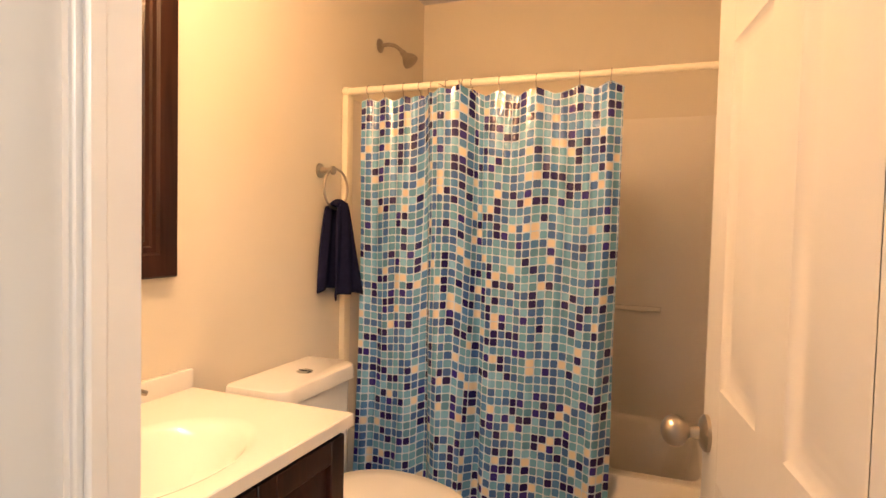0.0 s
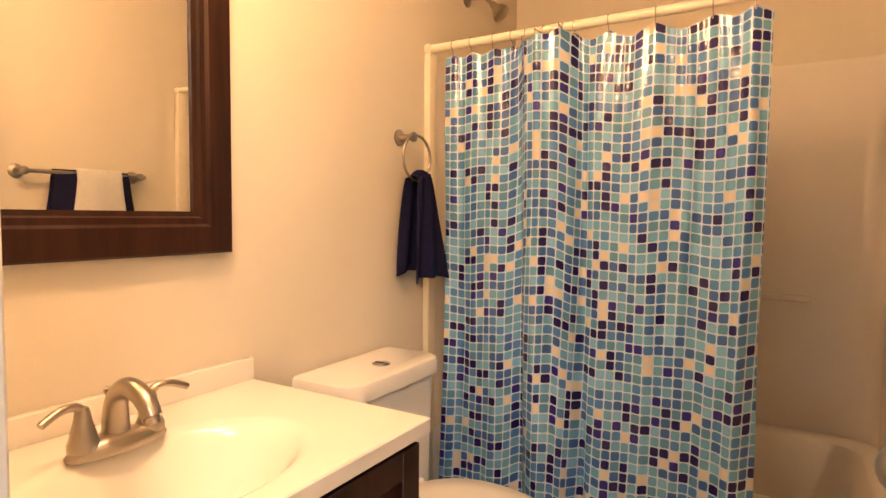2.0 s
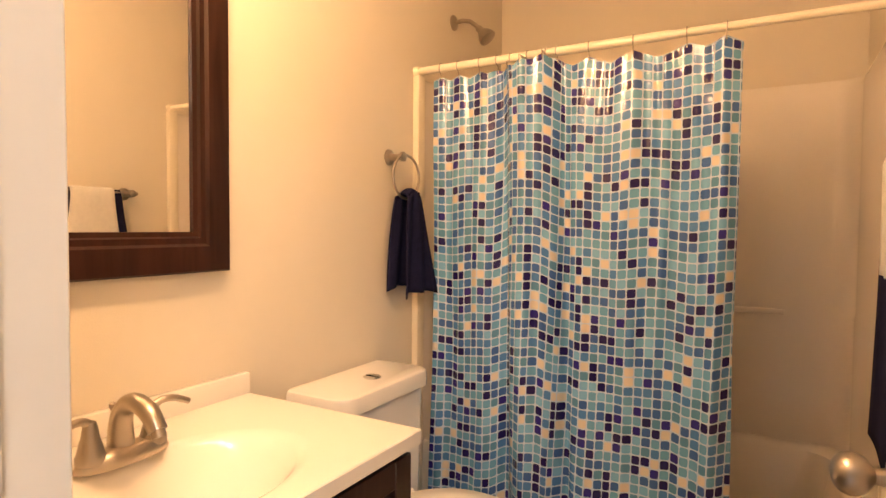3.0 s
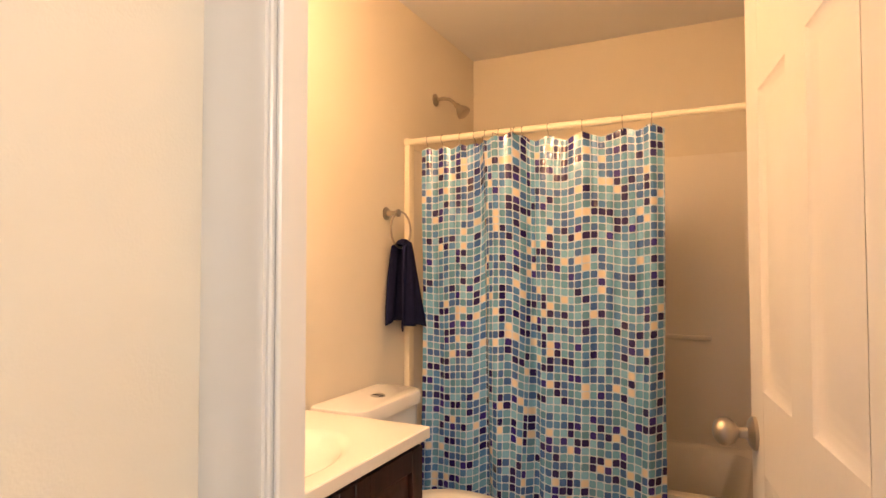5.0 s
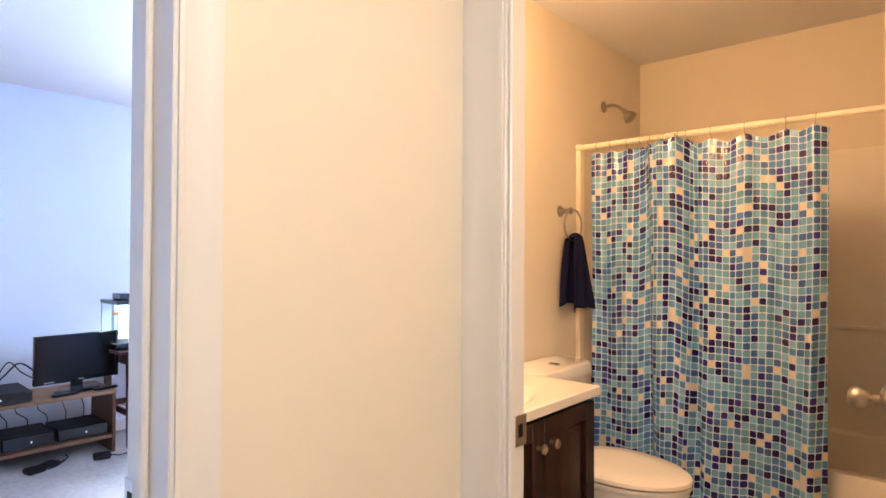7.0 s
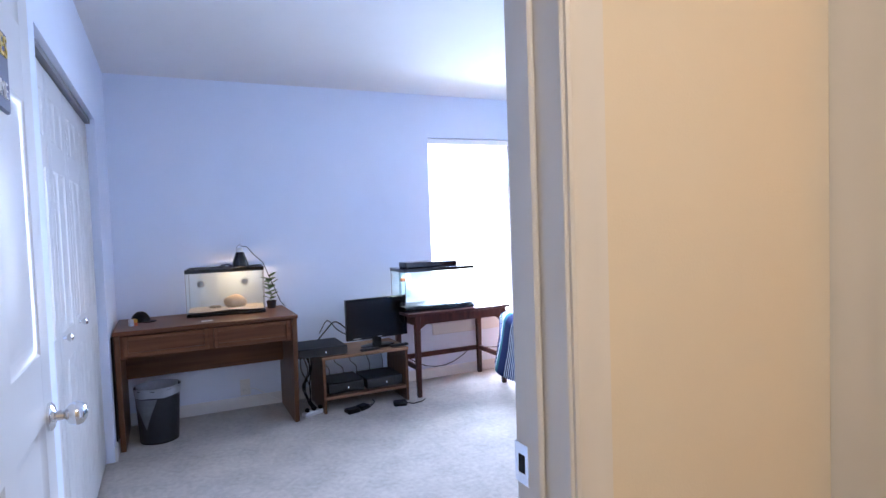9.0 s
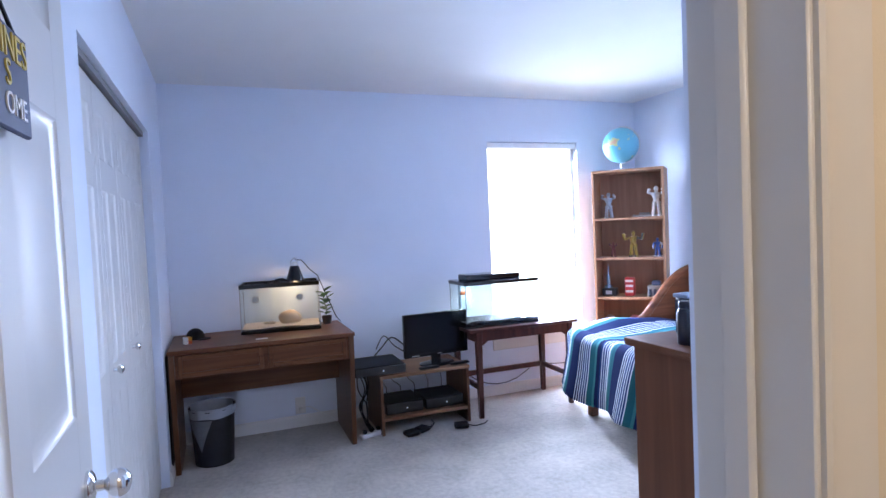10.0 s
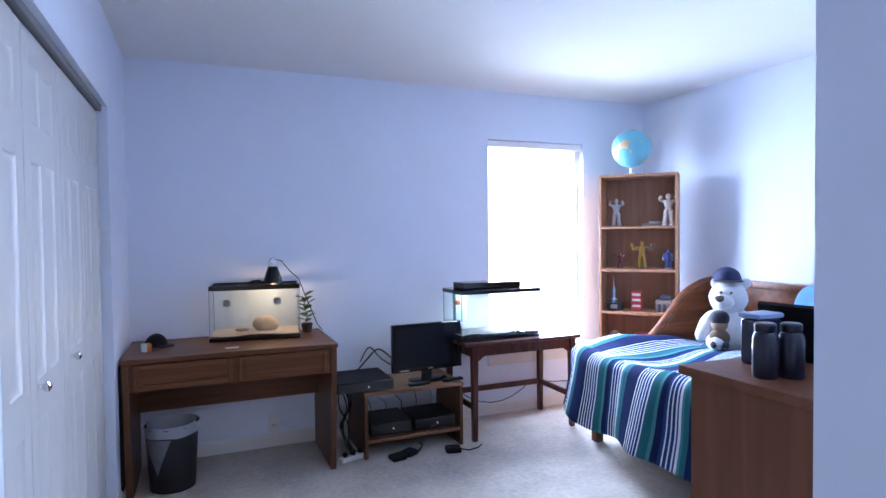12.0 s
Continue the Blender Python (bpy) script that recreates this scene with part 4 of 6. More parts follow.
def waste_bin():
    t = thing("waste_bin", (-3.04, -0.70, 0), 0, "black wire mesh bin with a white liner bag", "waste bin")
    h, r0, r1 = 0.345, 0.115, 0.135
    part("base", lathem([(r0, 0), (r0, 0.008), (r0 - 0.004, 0.012)], n=40), BLACKPL, t)
    part("wall", (lambda bm: (bm_grid(bm, lambda u, v: ((r0 + (r1 - r0) * v) * math.cos(2 * math.pi * u), (r0 + (r1 - r0) * v) * math.sin(2 * math.pi * u), 0.006 + (h - 0.01) * v), 48, 6), bm)[1])(B()), mat("black mesh", (0.02, 0.022, 0.026), 0.45, 0.3, vary=0.3, scale=150, bump=0.6, bscale=500), t)
    part("rim", tubem([(r1 * math.cos(q), r1 * math.sin(q), h) for q in (2 * math.pi * k / 48 for k in range(48))], 0.005, n=8, closed=True), BLACKPL, t)
    bag = mat("translucent white bag", (0.30, 0.32, 0.36), 0.3, vary=0.1, scale=30, bump=0.8, bscale=40)
    def over(u, v):
        q = 2 * math.pi * u
        r = r1 + 0.007 + 0.0012 * math.sin(9 * q)
        return ((r - 0.008 * v) * math.cos(q), (r - 0.008 * v) * math.sin(q), h + 0.012 - (0.058 + 0.003 * math.sin(5 * q)) * v)
    bm = B()
    bm_grid(bm, over, 60, 4)
    def inner(u, v):
        q = 2 * math.pi * u
        return ((r1 - 0.010 - 0.05 * v) * math.cos(q), (r1 - 0.010 - 0.05 * v) * math.sin(q), h + 0.012 - 0.22 * v)
    bm_grid(bm, inner, 40, 5)
    part("liner_bag", bm, bag, t, "crumpled white liner bag")
    fl = B()
    def flap(u, v):
        q = radians(-35 + 70 * (u - 0.5) * (1 - v))
        r = r1 + 0.004 - 0.018 * v
        return (r * math.cos(q), r * math.sin(q), h - 0.05 - 0.20 * v)
    bm_grid(fl, flap, 10, 8)
    part("bag_corner", fl, mat("grey bag through mesh", (0.14, 0.15, 0.17), 0.4, vary=0.2, scale=40), t)


waste_bin()
TANKROT = math.degrees(math.atan2(0.51, 0.06)) - 90


def terrarium():
    t = thing("terrarium", (-3.145, -0.50, 0.7555), TANKROT, "glass reptile tank with sand, rock and black rims", "terrarium")
    L, D, H = 0.515, 0.27, 0.315
    def P(x, y, z):
        return (-x, y, z)
    part("base_rim", joined(boxm(-D, 0, 0, 0, L, 0.022, bevel=0.003)), GLOSSBK, t)
    rim = B()
    bm_box(rim, -D, 0, H - 0.016, -D + 0.014, L, H + 0.012, bevel=0.002)
    bm_box(rim, -0.014, 0, H - 0.016, 0, L, H + 0.012, bevel=0.002)
    bm_box(rim, -D + 0.014, 0, H - 0.016, -0.014, 0.014, H + 0.012, bevel=0.002)
    bm_box(rim, -D + 0.014, L - 0.014, H - 0.016, -0.014, L, H + 0.012, bevel=0.002)
    part("top_rim", rim, GLOSSBK, t)
    part("mesh_lid", boxm(-D + 0.014, 0.014, H + 0.003, -0.014, L - 0.014, H + 0.006), mat("dark mesh lid", (0.03, 0.03, 0.03), 0.6, vary=0.4, scale=300, alpha=0.35), t)
    for a in ((-D + 0.003, 0.003, 0.02, -D + 0.006, L - 0.003, H - 0.014), (-0.006, 0.003, 0.02, -0.003, L - 0.003, H - 0.014), (-D + 0.006, 0.003, 0.02, -0.006, 0.006, H - 0.014), (-D + 0.006, L - 0.006, 0.02, -0.006, L - 0.003, H - 0.014)):
        g = part("pane", boxm(*a), CLEAR, t)
        g.visible_shadow = False
    for cx in (-D + 0.001, -0.005):
        for cy in (0.001, L - 0.005):
            part("corner_seam", boxm(cx, cy, 0.0225, cx + 0.004, cy + 0.004, H - 0.0165), mat("clear tank seam", (0.30, 0.30, 0.32), 0.3), t)
    sand = B()
    bm_grid(sand, lambda u, v: (-D + 0.011 + (D - 0.02) * u, 0.008 + (L - 0.016) * v, 0.036 + 0.004 * math.sin(9 * v + 3 * u) + 0.003 * math.sin(23 * u)), 12, 24)
    part("sand", sand, mat("warm sand", (0.66, 0.53, 0.40), 0.9, vary=0.2, scale=60, bump=0.8, bscale=300), t)
    rock = B()
    bm_ball(rock, (-0.13, 0.315, 0.075), 0.075, (0.7, 1.05, 0.72), 20)
    for v in rock.verts:
        v.co += v.co.normalized() * 0.012 * noise.noise(v.co * 14)
    part("rock", rock, mat("sandstone", (0.60, 0.44, 0.29), 0.85, vary=0.2, scale=25, bump=0.6, bscale=60), t, "large sandstone rock")
    dish = B()
    bm_ball(dish, (-0.08, 0.18, 0.056), 0.03, (0.9, 1.4, 0.35), 14)
    part("dish", dish, mat("stone dish", (0.30, 0.24, 0.17), 0.8, vary=0.3, scale=40), t)
    for y in (0.10, 0.385):
        part("thermometer", lathem([(0.023, 0), (0.024, 0.004), (0.019, 0.006), (0.002, 0.0055)], n=22, m=Matrix.Translation((-0.0065, y, 0.225)) @ Matrix.Rotation(radians(-90), 4, "Y")), mat("grey dial", (0.42, 0.42, 0.42), 0.4, vary=0.4, scale=60), t)
    return t


terrarium()


def heat_lamp():
    t = thing("heat_lamp", (-3.255, -0.125, 1.084), 0, "black clamp heat lamp shining down into the tank", "heat lamp")
    bm = B()
    prof = [(0.062, 0.0), (0.058, 0.012), (0.030, 0.095), (0.024, 0.10)]
    rings = []
    for r, z in prof:
        rings.append([bm.verts.new((r * math.cos(2 * math.pi * j / 28), r * math.sin(2 * math.pi * j / 28), z)) for j in range(28)])
    for A, C in zip(rings, rings[1:]):
        for j in range(28):
            bm.faces.new((A[j], A[(j + 1) % 28], C[(j + 1) % 28], C[j]))
    bm.faces.new(rings[-1])
    part("shade", bm, GLOSSBK, t, "glossy black cone shade")
    part("socket", lathem([(0.022, 0.098), (0.022, 0.118), (0.013, 0.128)], n=20), WHITEPL, t)
    part("handle_loop", tubem([(0.0, -0.025, 0.10), (0.0, -0.022, 0.135), (0.0, 0.0, 0.155), (0.0, 0.02, 0.14), (0.0, 0.024, 0.10)], 0.003, n=8), CHROME, t)
    b = B()
    bm_ball(b, (0, 0, 0.03), 0.02, (1, 1, 1.2), 16)
    part("bulb", b, glow("lamp bulb", (1.0, 0.62, 0.30), 3.0), t, "lit warm bulb")
    part("cord", tubem([(0, 0.01, 0.14), (0, 0.05, 0.135), (0, 0.10, 0.07), (0, 0.155, 0.02), (0, 0.20, -0.10), (0, 0.27, -0.28), (-0.05, 0.31, -0.325)], 0.003, n=8), BLACKPL, t)


heat_lamp()
solo("lid_handle", tubem([(-3.22, -0.27, 1.083), (-3.22, -0.255, 1.098), (-3.22, -0.21, 1.101), (-3.22, -0.175, 1.083)], 0.006, n=10), BLACKPL, "black cable loop lying on the tank lid", "cable")
point_lamp("heat_bulb", ROOM + Vector((-3.255, -0.125, 1.045)), 4.2, (1.0, 0.72, 0.46), 0.02)


def potted_plant():
    t = thing("potted_plant", (-3.29, 0.085, 0.755), 0, "small green climbing plant in a dark pot", "plant")
    part("pot", lathem([(0.028, 0), (0.036, 0.05), (0.038, 0.055), (0.032, 0.054), (0.03, 0.045)], n=20), mat("dark brown pot", (0.05, 0.03, 0.02), 0.5), t)
    GREEN = mat("leaf green", (0.05, 0.13, 0.035), 0.4, vary=0.35, scale=20)
    part("stem", tubem([(0, 0, 0.045), (0.005, 0.0, 0.10), (0.0, -0.012, 0.16), (0.004, -0.018, 0.205)], 0.0022, n=6), GREEN, t)
    rng = random.Random(4)
    for k in range(17):
        z = 0.055 + 0.011 * k
        q = k * 2.4
        l = 0.058 + 0.025 * rng.random()
        m = Matrix.Translation((0.0, -0.008, z)) @ Matrix.Rotation(q, 4, "Z") @ Matrix.Rotation(radians(-10 - 25 * rng.random()), 4, "Y")
        bm = B()
        ring = [(0, 0, 0)] + [(l * u, w, 0.004 * math.sin(3 * u)) for u, w in ((0.3, 0.3 * l), (0.55, 0.36 * l), (0.8, 0.2 * l))] + [(l, 0, -0.004)] + [(l * u, -w, 0.004 * math.sin(3 * u)) for u, w in ((0.8, 0.2 * l), (0.55, 0.36 * l), (0.3, 0.3 * l))]
        mid = bm.verts.new(m @ Vector((l * 0.5, 0, -0.004)))
        vs = [bm.verts.new(m @ Vector(p)) for p in ring]
        for j in range(len(vs)):
            bm.faces.new((vs[j], vs[(j + 1) % len(vs)], mid))
        part("leaf", bm, GREEN, t)


potted_plant()
t = thing("baseball_cap", (-3.197, -0.779, 0.7555), 50, "small black cap lying on the desk", "cap")
bm = B()
bm_ball(bm, (0, 0, 0.0), 0.06, (1, 1, 1.15), 20)
bmesh.ops.bisect_plane(bm, geom=bm.verts[:] + bm.edges[:] + bm.faces[:], plane_co=(0, 0, 0.001), plane_no=(0, 0, -1), clear_outer=True)
part("crown", bm, BLACKPL, t)
bm = B()
bm_prism(bm, [(0.03, -0.04)] + [(0.055 + 0.055 * math.cos(q), 0.05 * math.sin(q)) for q in (radians(-70 + 14 * k) for k in range(11))] + [(0.03, 0.04)], 0.001, 0.006)
part("brim", bm, BLACKPL, t)
t = thing("toy_cube", (-3.045, -0.845, 0.7555), 20, "small coloured puzzle cube on the desk", "toy cube")
for i, (ccol, dx, dz) in enumerate((((0.75, 0.75, 0.72), 0, 0), ((0.75, 0.16, 0.05), 0.028, 0), ((0.75, 0.74, 0.72), 0, 0.0265), ((0.8, 0.42, 0.05), 0.028, 0.0265))):
    part("block", boxm(0, dx * 0.8, dz * 0.8, 0.042, dx * 0.8 + 0.0215, dz * 0.8 + 0.0205, bevel=0.002), mat("cube colour %d" % i, ccol, 0.4), t)
solo("paper_slip", boxm(-2.95, -0.42, 0.7555, -2.92, -0.35, 0.7575), WHITEPL, "small white paper slip on the desk", "paper")


def tv_stand():
    t = thing("tv_stand", (0, 0, 0), 0, "low walnut laminate television stand with one open shelf", "television stand")
    x0, x1, y0, y1, h = -3.36, -2.945, 0.365, 1.02, 0.41
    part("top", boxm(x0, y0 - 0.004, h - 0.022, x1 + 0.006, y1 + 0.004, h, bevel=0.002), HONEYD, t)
    for a in (y0, y1 - 0.02):
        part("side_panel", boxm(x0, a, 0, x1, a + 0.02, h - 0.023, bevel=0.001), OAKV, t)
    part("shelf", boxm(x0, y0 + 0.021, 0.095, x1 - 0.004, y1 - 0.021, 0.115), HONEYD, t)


# top and shelf of the stand, a lighter tone than its side panels
HONEYD = wood("lighter walnut laminate", (0.15, 0.075, 0.038), (0.27, 0.145, 0.08), 0.42, (0.6, 0.05, 1), 26)
tv_stand()


def device(name, x0, y0, z0, x1, y1, z1, label, cat):
    t = thing(name, (0, 0, 0), 0, label, cat)
    part("case", boxm(x0, y0, z0 + 0.006, x1, y1, z1, bevel=0.004), BLACKPL, t)
    part("front", boxm(x1 + 0.0004, y0 + 0.004, z0 + 0.009, x1 + 0.004, y1 - 0.004, z1 - 0.004, bevel=0.001), GLOSSBK, t)
    part("light", cylm((x1 + 0.0042, y0 + (y1 - y0) * 0.55, (z0 + z1) / 2), (x1 + 0.0055, y0 + (y1 - y0) * 0.55, (z0 + z1) / 2), 0.005, n=10), glow("power light", (0.75, 0.85, 1.0), 1.6), t)
    for y in (y0 + 0.02, y1 - 0.02):
        part("foot", cylm((x1 - 0.03, y, z0), (x1 - 0.03, y, z0 + 0.007), 0.008, n=8), BLACKPL, t)
    return t


device("game_console", -3.30, 0.20, 0.41, -2.96, 0.555, 0.478, "black game console overhanging the television stand", "console")
device("cable_box", -3.27, 0.41, 0.115, -2.99, 0.68, 0.20, "black cable box on the lower shelf", "cable box")
device("disc_player", -3.27, 0.70, 0.115, -2.99, 0.985, 0.195, "black disc player on the lower shelf", "disc player")


def monitor():
    t = thing("television", (-3.11, 0.84, 0.41), 4, "small black flat television standing on the low stand", "television")
    part("base", (lambda bm: (bm_lathe(bm, [(0.09, 0), (0.09, 0.008), (0.075, 0.014), (0.02, 0.016)], n=32), [setattr(v.co, "y", v.co.y * 1.5) for v in bm.verts], bm)[2])(B()), GLOSSBK, t)
    part("neck", boxm(-0.03, -0.035, 0.014, -0.005, 0.035, 0.075, bevel=0.004), GLOSSBK, t)
    part("bezel", (lambda bm: (rect_frame(bm, -0.228, 0.088, 0.228, 0.352, 0.024, -0.022, 0.012, "x", bevel=0.004), bm)[1])(B()), GLOSSBK, t)
    part("back_shell", boxm(-0.045, -0.24, 0.08, -0.0225, 0.24, 0.36, bevel=0.008), BLACKPL, t)
    part("screen", boxm(-0.02, -0.228, 0.088, 0.006, 0.228, 0.352), SCREEN, t)
    part("badge", boxm(0.0122, 0.0, 0.073, 0.0128, 0.035, 0.079), mat("silver mark", (0.5, 0.5, 0.5), 0.4), t)
    part("mark", boxm(0.0122, -0.20, 0.072, 0.0128, -0.14, 0.079), mat("silver mark", (0.5, 0.5, 0.5), 0.4), t)


monitor()
for nm, y0, x in (("remote_control", 0.66, -2.98), ("remote_control", 0.90, -3.0)):
    t = thing(nm, (x, y0, 0.4105), 6, "black remote control on the television stand", "remote control", "remote controls")
    part("body", boxm(-0.02, 0, 0, 0.02, 0.15, 0.016, bevel=0.005), BLACKPL, t)
    part("keypad", boxm(-0.014, 0.012, 0.0162, 0.014, 0.11, 0.0175), mat("grey keys", (0.06, 0.06, 0.065), 0.6), t)


def tank_table():
    t = thing("side_table", (0, 0, 0), 0, "dark cherry wooden table holding the fish tank", "table")
    x0, x1, y0, y1, h = -3.415, -2.92, 1.03, 1.93, 0.655
    part("tabletop", boxm(x0, y0, h - 0.022, x1, y1, h, bevel=0.004), CHERRY, t)
    L = 0.045
    for lx in (x0 + 0.012, x1 - L - 0.02):
        for ly in (y0 + 0.06, y1 - L - 0.03):
            bm = B()
            bm_box(bm, lx, ly, 0, lx + L, ly + L, h - 0.0225, bevel=0.003)
            for v in bm.verts:
                if v.co.z < 0.1:
                    v.co.x = lx + L / 2 + (v.co.x - lx - L / 2) * 0.75
                    v.co.y = ly + L / 2 + (v.co.y - ly - L / 2) * 0.75
            part("leg", bm, CHERRY, t)
    ya, yb = y0 + 0.06 + L, y1 - L - 0.03
    xa, xb = x0 + 0.012 + L, x1 - L - 0.02
    for xx in (x1 - 0.05, x0 + 0.02):
        bm = B()
        z1 = h - 0.0225
        bm_prism(bm, [(ya, z1), (yb, z1), (yb, z1 - 0.105), (yb - 0.05, z1 - 0.07), (ya + 0.05, z1 - 0.07), (ya, z1 - 0.105)], xx, xx + 0.018, "x")
        part("apron", bm, CHERRY, t)
    for yy in (y0 + 0.07, y1 - 0.065):
        part("end_apron", boxm(xa, yy, h - 0.10, xb, yy + 0.018, h - 0.0225), CHERRY, t)
        part("side_stretcher", boxm(xa, yy, 0.205, xb, yy + 0.02, 0.245, bevel=0.003), CHERRY, t)
    part("stretcher", boxm(x0 + 0.022, ya, 0.205, x0 + 0.044, yb, 0.245, bevel=0.003), CHERRY, t)


tank_table()


def fish_tank():
    t = thing("fish_tank", (-2.985, 1.035, 0.6555), 0, "lit glass fish tank with a black hood and gravel", "fish tank")
    L, D, H = 0.60, 0.31, 0.325
    part("base_rim", boxm(-D, 0, 0, 0, L, 0.022, bevel=0.002), GLOSSBK, t)
    gr = B()
    bm_grid(gr, lambda u, v: (-D + 0.008 + (D - 0.016) * u, 0.008 + (L - 0.016) * v, 0.040 + 0.012 * math.sin(11 * v) * math.sin(3 + 5 * u)), 10, 30)
    part("gravel", gr, mat("black gravel", (0.015, 0.015, 0.018), 0.7, vary=0.5, scale=200, bump=1.0, bscale=300), t)
    part("gravel_front", boxm(-0.009, 0.008, 0.02, -0.0075, L - 0.008, 0.042), mat("black gravel", (0.015, 0.015, 0.018), 0.7), t)
    for a in ((-D + 0.002, 0.002, 0.02, -D + 0.006, L - 0.002, H - 0.01), (-0.006, 0.002, 0.02, -0.002, L - 0.002, H - 0.01), (-D + 0.006, 0.002, 0.02, -0.006, 0.006, H - 0.01), (-D + 0.006, L - 0.006, 0.02, -0.006, L - 0.002, H - 0.01)):
        g = part("pane", boxm(*a), CLEAR, t)
        g.visible_shadow = False
    for cx in (-D + 0.001, -0.005):
        for cy in (0.001, L - 0.005):
            part("corner_seam", boxm(cx, cy, 0.0225, cx + 0.004, cy + 0.004, H - 0.0125), mat("dark tank seam", (0.06, 0.07, 0.08), 0.4), t)
    part("hood", boxm(-D - 0.004, -0.006, H - 0.012, 0.004, L + 0.006, H + 0.014, bevel=0.004), GLOSSBK, t)
    part("light_strip", boxm(-D + 0.06, 0.05, H + 0.0145, -0.09, L - 0.10, H + 0.058, bevel=0.006), GLOSSBK, t)
    part("lit_tube", boxm(-0.20, 0.06, H - 0.020, -0.12, L - 0.06, H - 0.0125), glow("tank light", (0.85, 0.95, 1.0), 5.0), t)
    part("filter", boxm(-D + 0.02, 0.06, 0.10, -D + 0.07, 0.15, H - 0.02, bevel=0.006), mat("pale blue filter", (0.45, 0.62, 0.72), 0.3, trans=0.2), t)
    rc = B()
    bm_ball(rc, (-0.18, 0.055, 0.245), 0.018, (0.5, 1.4, 1), 12)
    part("ornament", rc, mat("orange ornament", (0.55, 0.16, 0.05), 0.5), t)


fish_tank()
area_lamp("tank_tube", ROOM + Vector((-3.145, 1.335, 0.955)), ROOM + Vector((-3.145, 1.335, 0.0)), 0.05, 0.45, 8.0, (0.80, 0.92, 1.0))


def bookcase():
    w, d, h = 0.557, 0.25, 1.80
    t = thing("bookcase", (-3.14, 2.256, 0), 42, "honey brown laminate bookcase standing across the corner", "bookcase")
    part("left_side", boxm(0, 0, 0, 0.018, d, h, bevel=0.001), HONEY, t)
    part("right_side", boxm(w - 0.018, 0, 0, w, d, h, bevel=0.001), HONEY, t)
    part("top", boxm(0.0185, 0, h - 0.02, w - 0.0185, d, h), HONEY, t)
    part("back_panel", boxm(0.0185, d - 0.006, 0.06, w - 0.0185, d, h - 0.0205), wood("bookcase back", (0.30, 0.16, 0.10), (0.42, 0.23, 0.15), 0.5, (1, 1, 0.06), 20), t)
    for z in (1.415, 1.095, 0.775, 0.455, 0.06):
        part("shelf", boxm(0.0185, 0.002, z - 0.02, w - 0.0185, d - 0.0065, z), HONEY, t)
    part("plinth", boxm(0.0185, 0.012, 0, w - 0.0185, 0.03, 0.0395), HONEY, t)
    return t


bookcase()
BKM = pose(-3.14, 2.256, 0, 0, 0, 42)


def on_shelf(u, v, z):
    p = BKM @ Vector((u, v, z))
    return (p.x, p.y, p.z)


def globe():
    at = on_shelf(0.22, 0.13, 1.80)
    t = thing("globe", at, 42, "light blue desk globe on a small stand atop the bookcase", "globe")
    part("foot", lathem([(0.075, 0.0005), (0.075, 0.008), (0.03, 0.016), (0.012, 0.02), (0.010, 0.055)], n=28), WHITEPL, t)
    part("meridian", tubem([(0.150 * math.cos(q), 0, 0.205 + 0.150 * math.sin(q)) for q in (radians(-95 + 10 * k) for k in range(20))], 0.004, n=8), WHITEPL, t)
    m = bpy.data.materials.new("globe map")
    m.use_nodes = True
    nt = m.node_tree
    b = nt.nodes["Principled BSDF"]
    n = nt.nodes.new("ShaderNodeTexNoise")
    n.inputs["Scale"].default_value, n.inputs["Detail"].default_value = 9.0, 6.0
    co = nt.nodes.new("ShaderNodeTexCoord")
    nt.links.new(co.outputs["Object"], n.inputs["Vector"])
    r = nt.nodes.new("ShaderNodeValToRGB")
    r.color_ramp.interpolation = "CONSTANT"
    r.color_ramp.elements[0].color = (0.16, 0.50, 0.62, 1)
    r.color_ramp.elements[1].position, r.color_ramp.elements[1].color = 0.60, (0.62, 0.58, 0.28, 1)
    q = r.color_ramp.elements.new(0.66)
    q.color = (0.72, 0.42, 0.25, 1)
    nt.links.new(n.outputs["Fac"], r.inputs[0])
    nt.links.new(r.outputs[0], b.inputs["Base Color"])
    b.inputs["Roughness"].default_value = 0.3
    bm = B()
    bm_ball(bm, (0, 0, 0.205), 0.143, n=40)
    part("ball", bm, m, t, "blue globe ball with yellow and orange land")


globe()


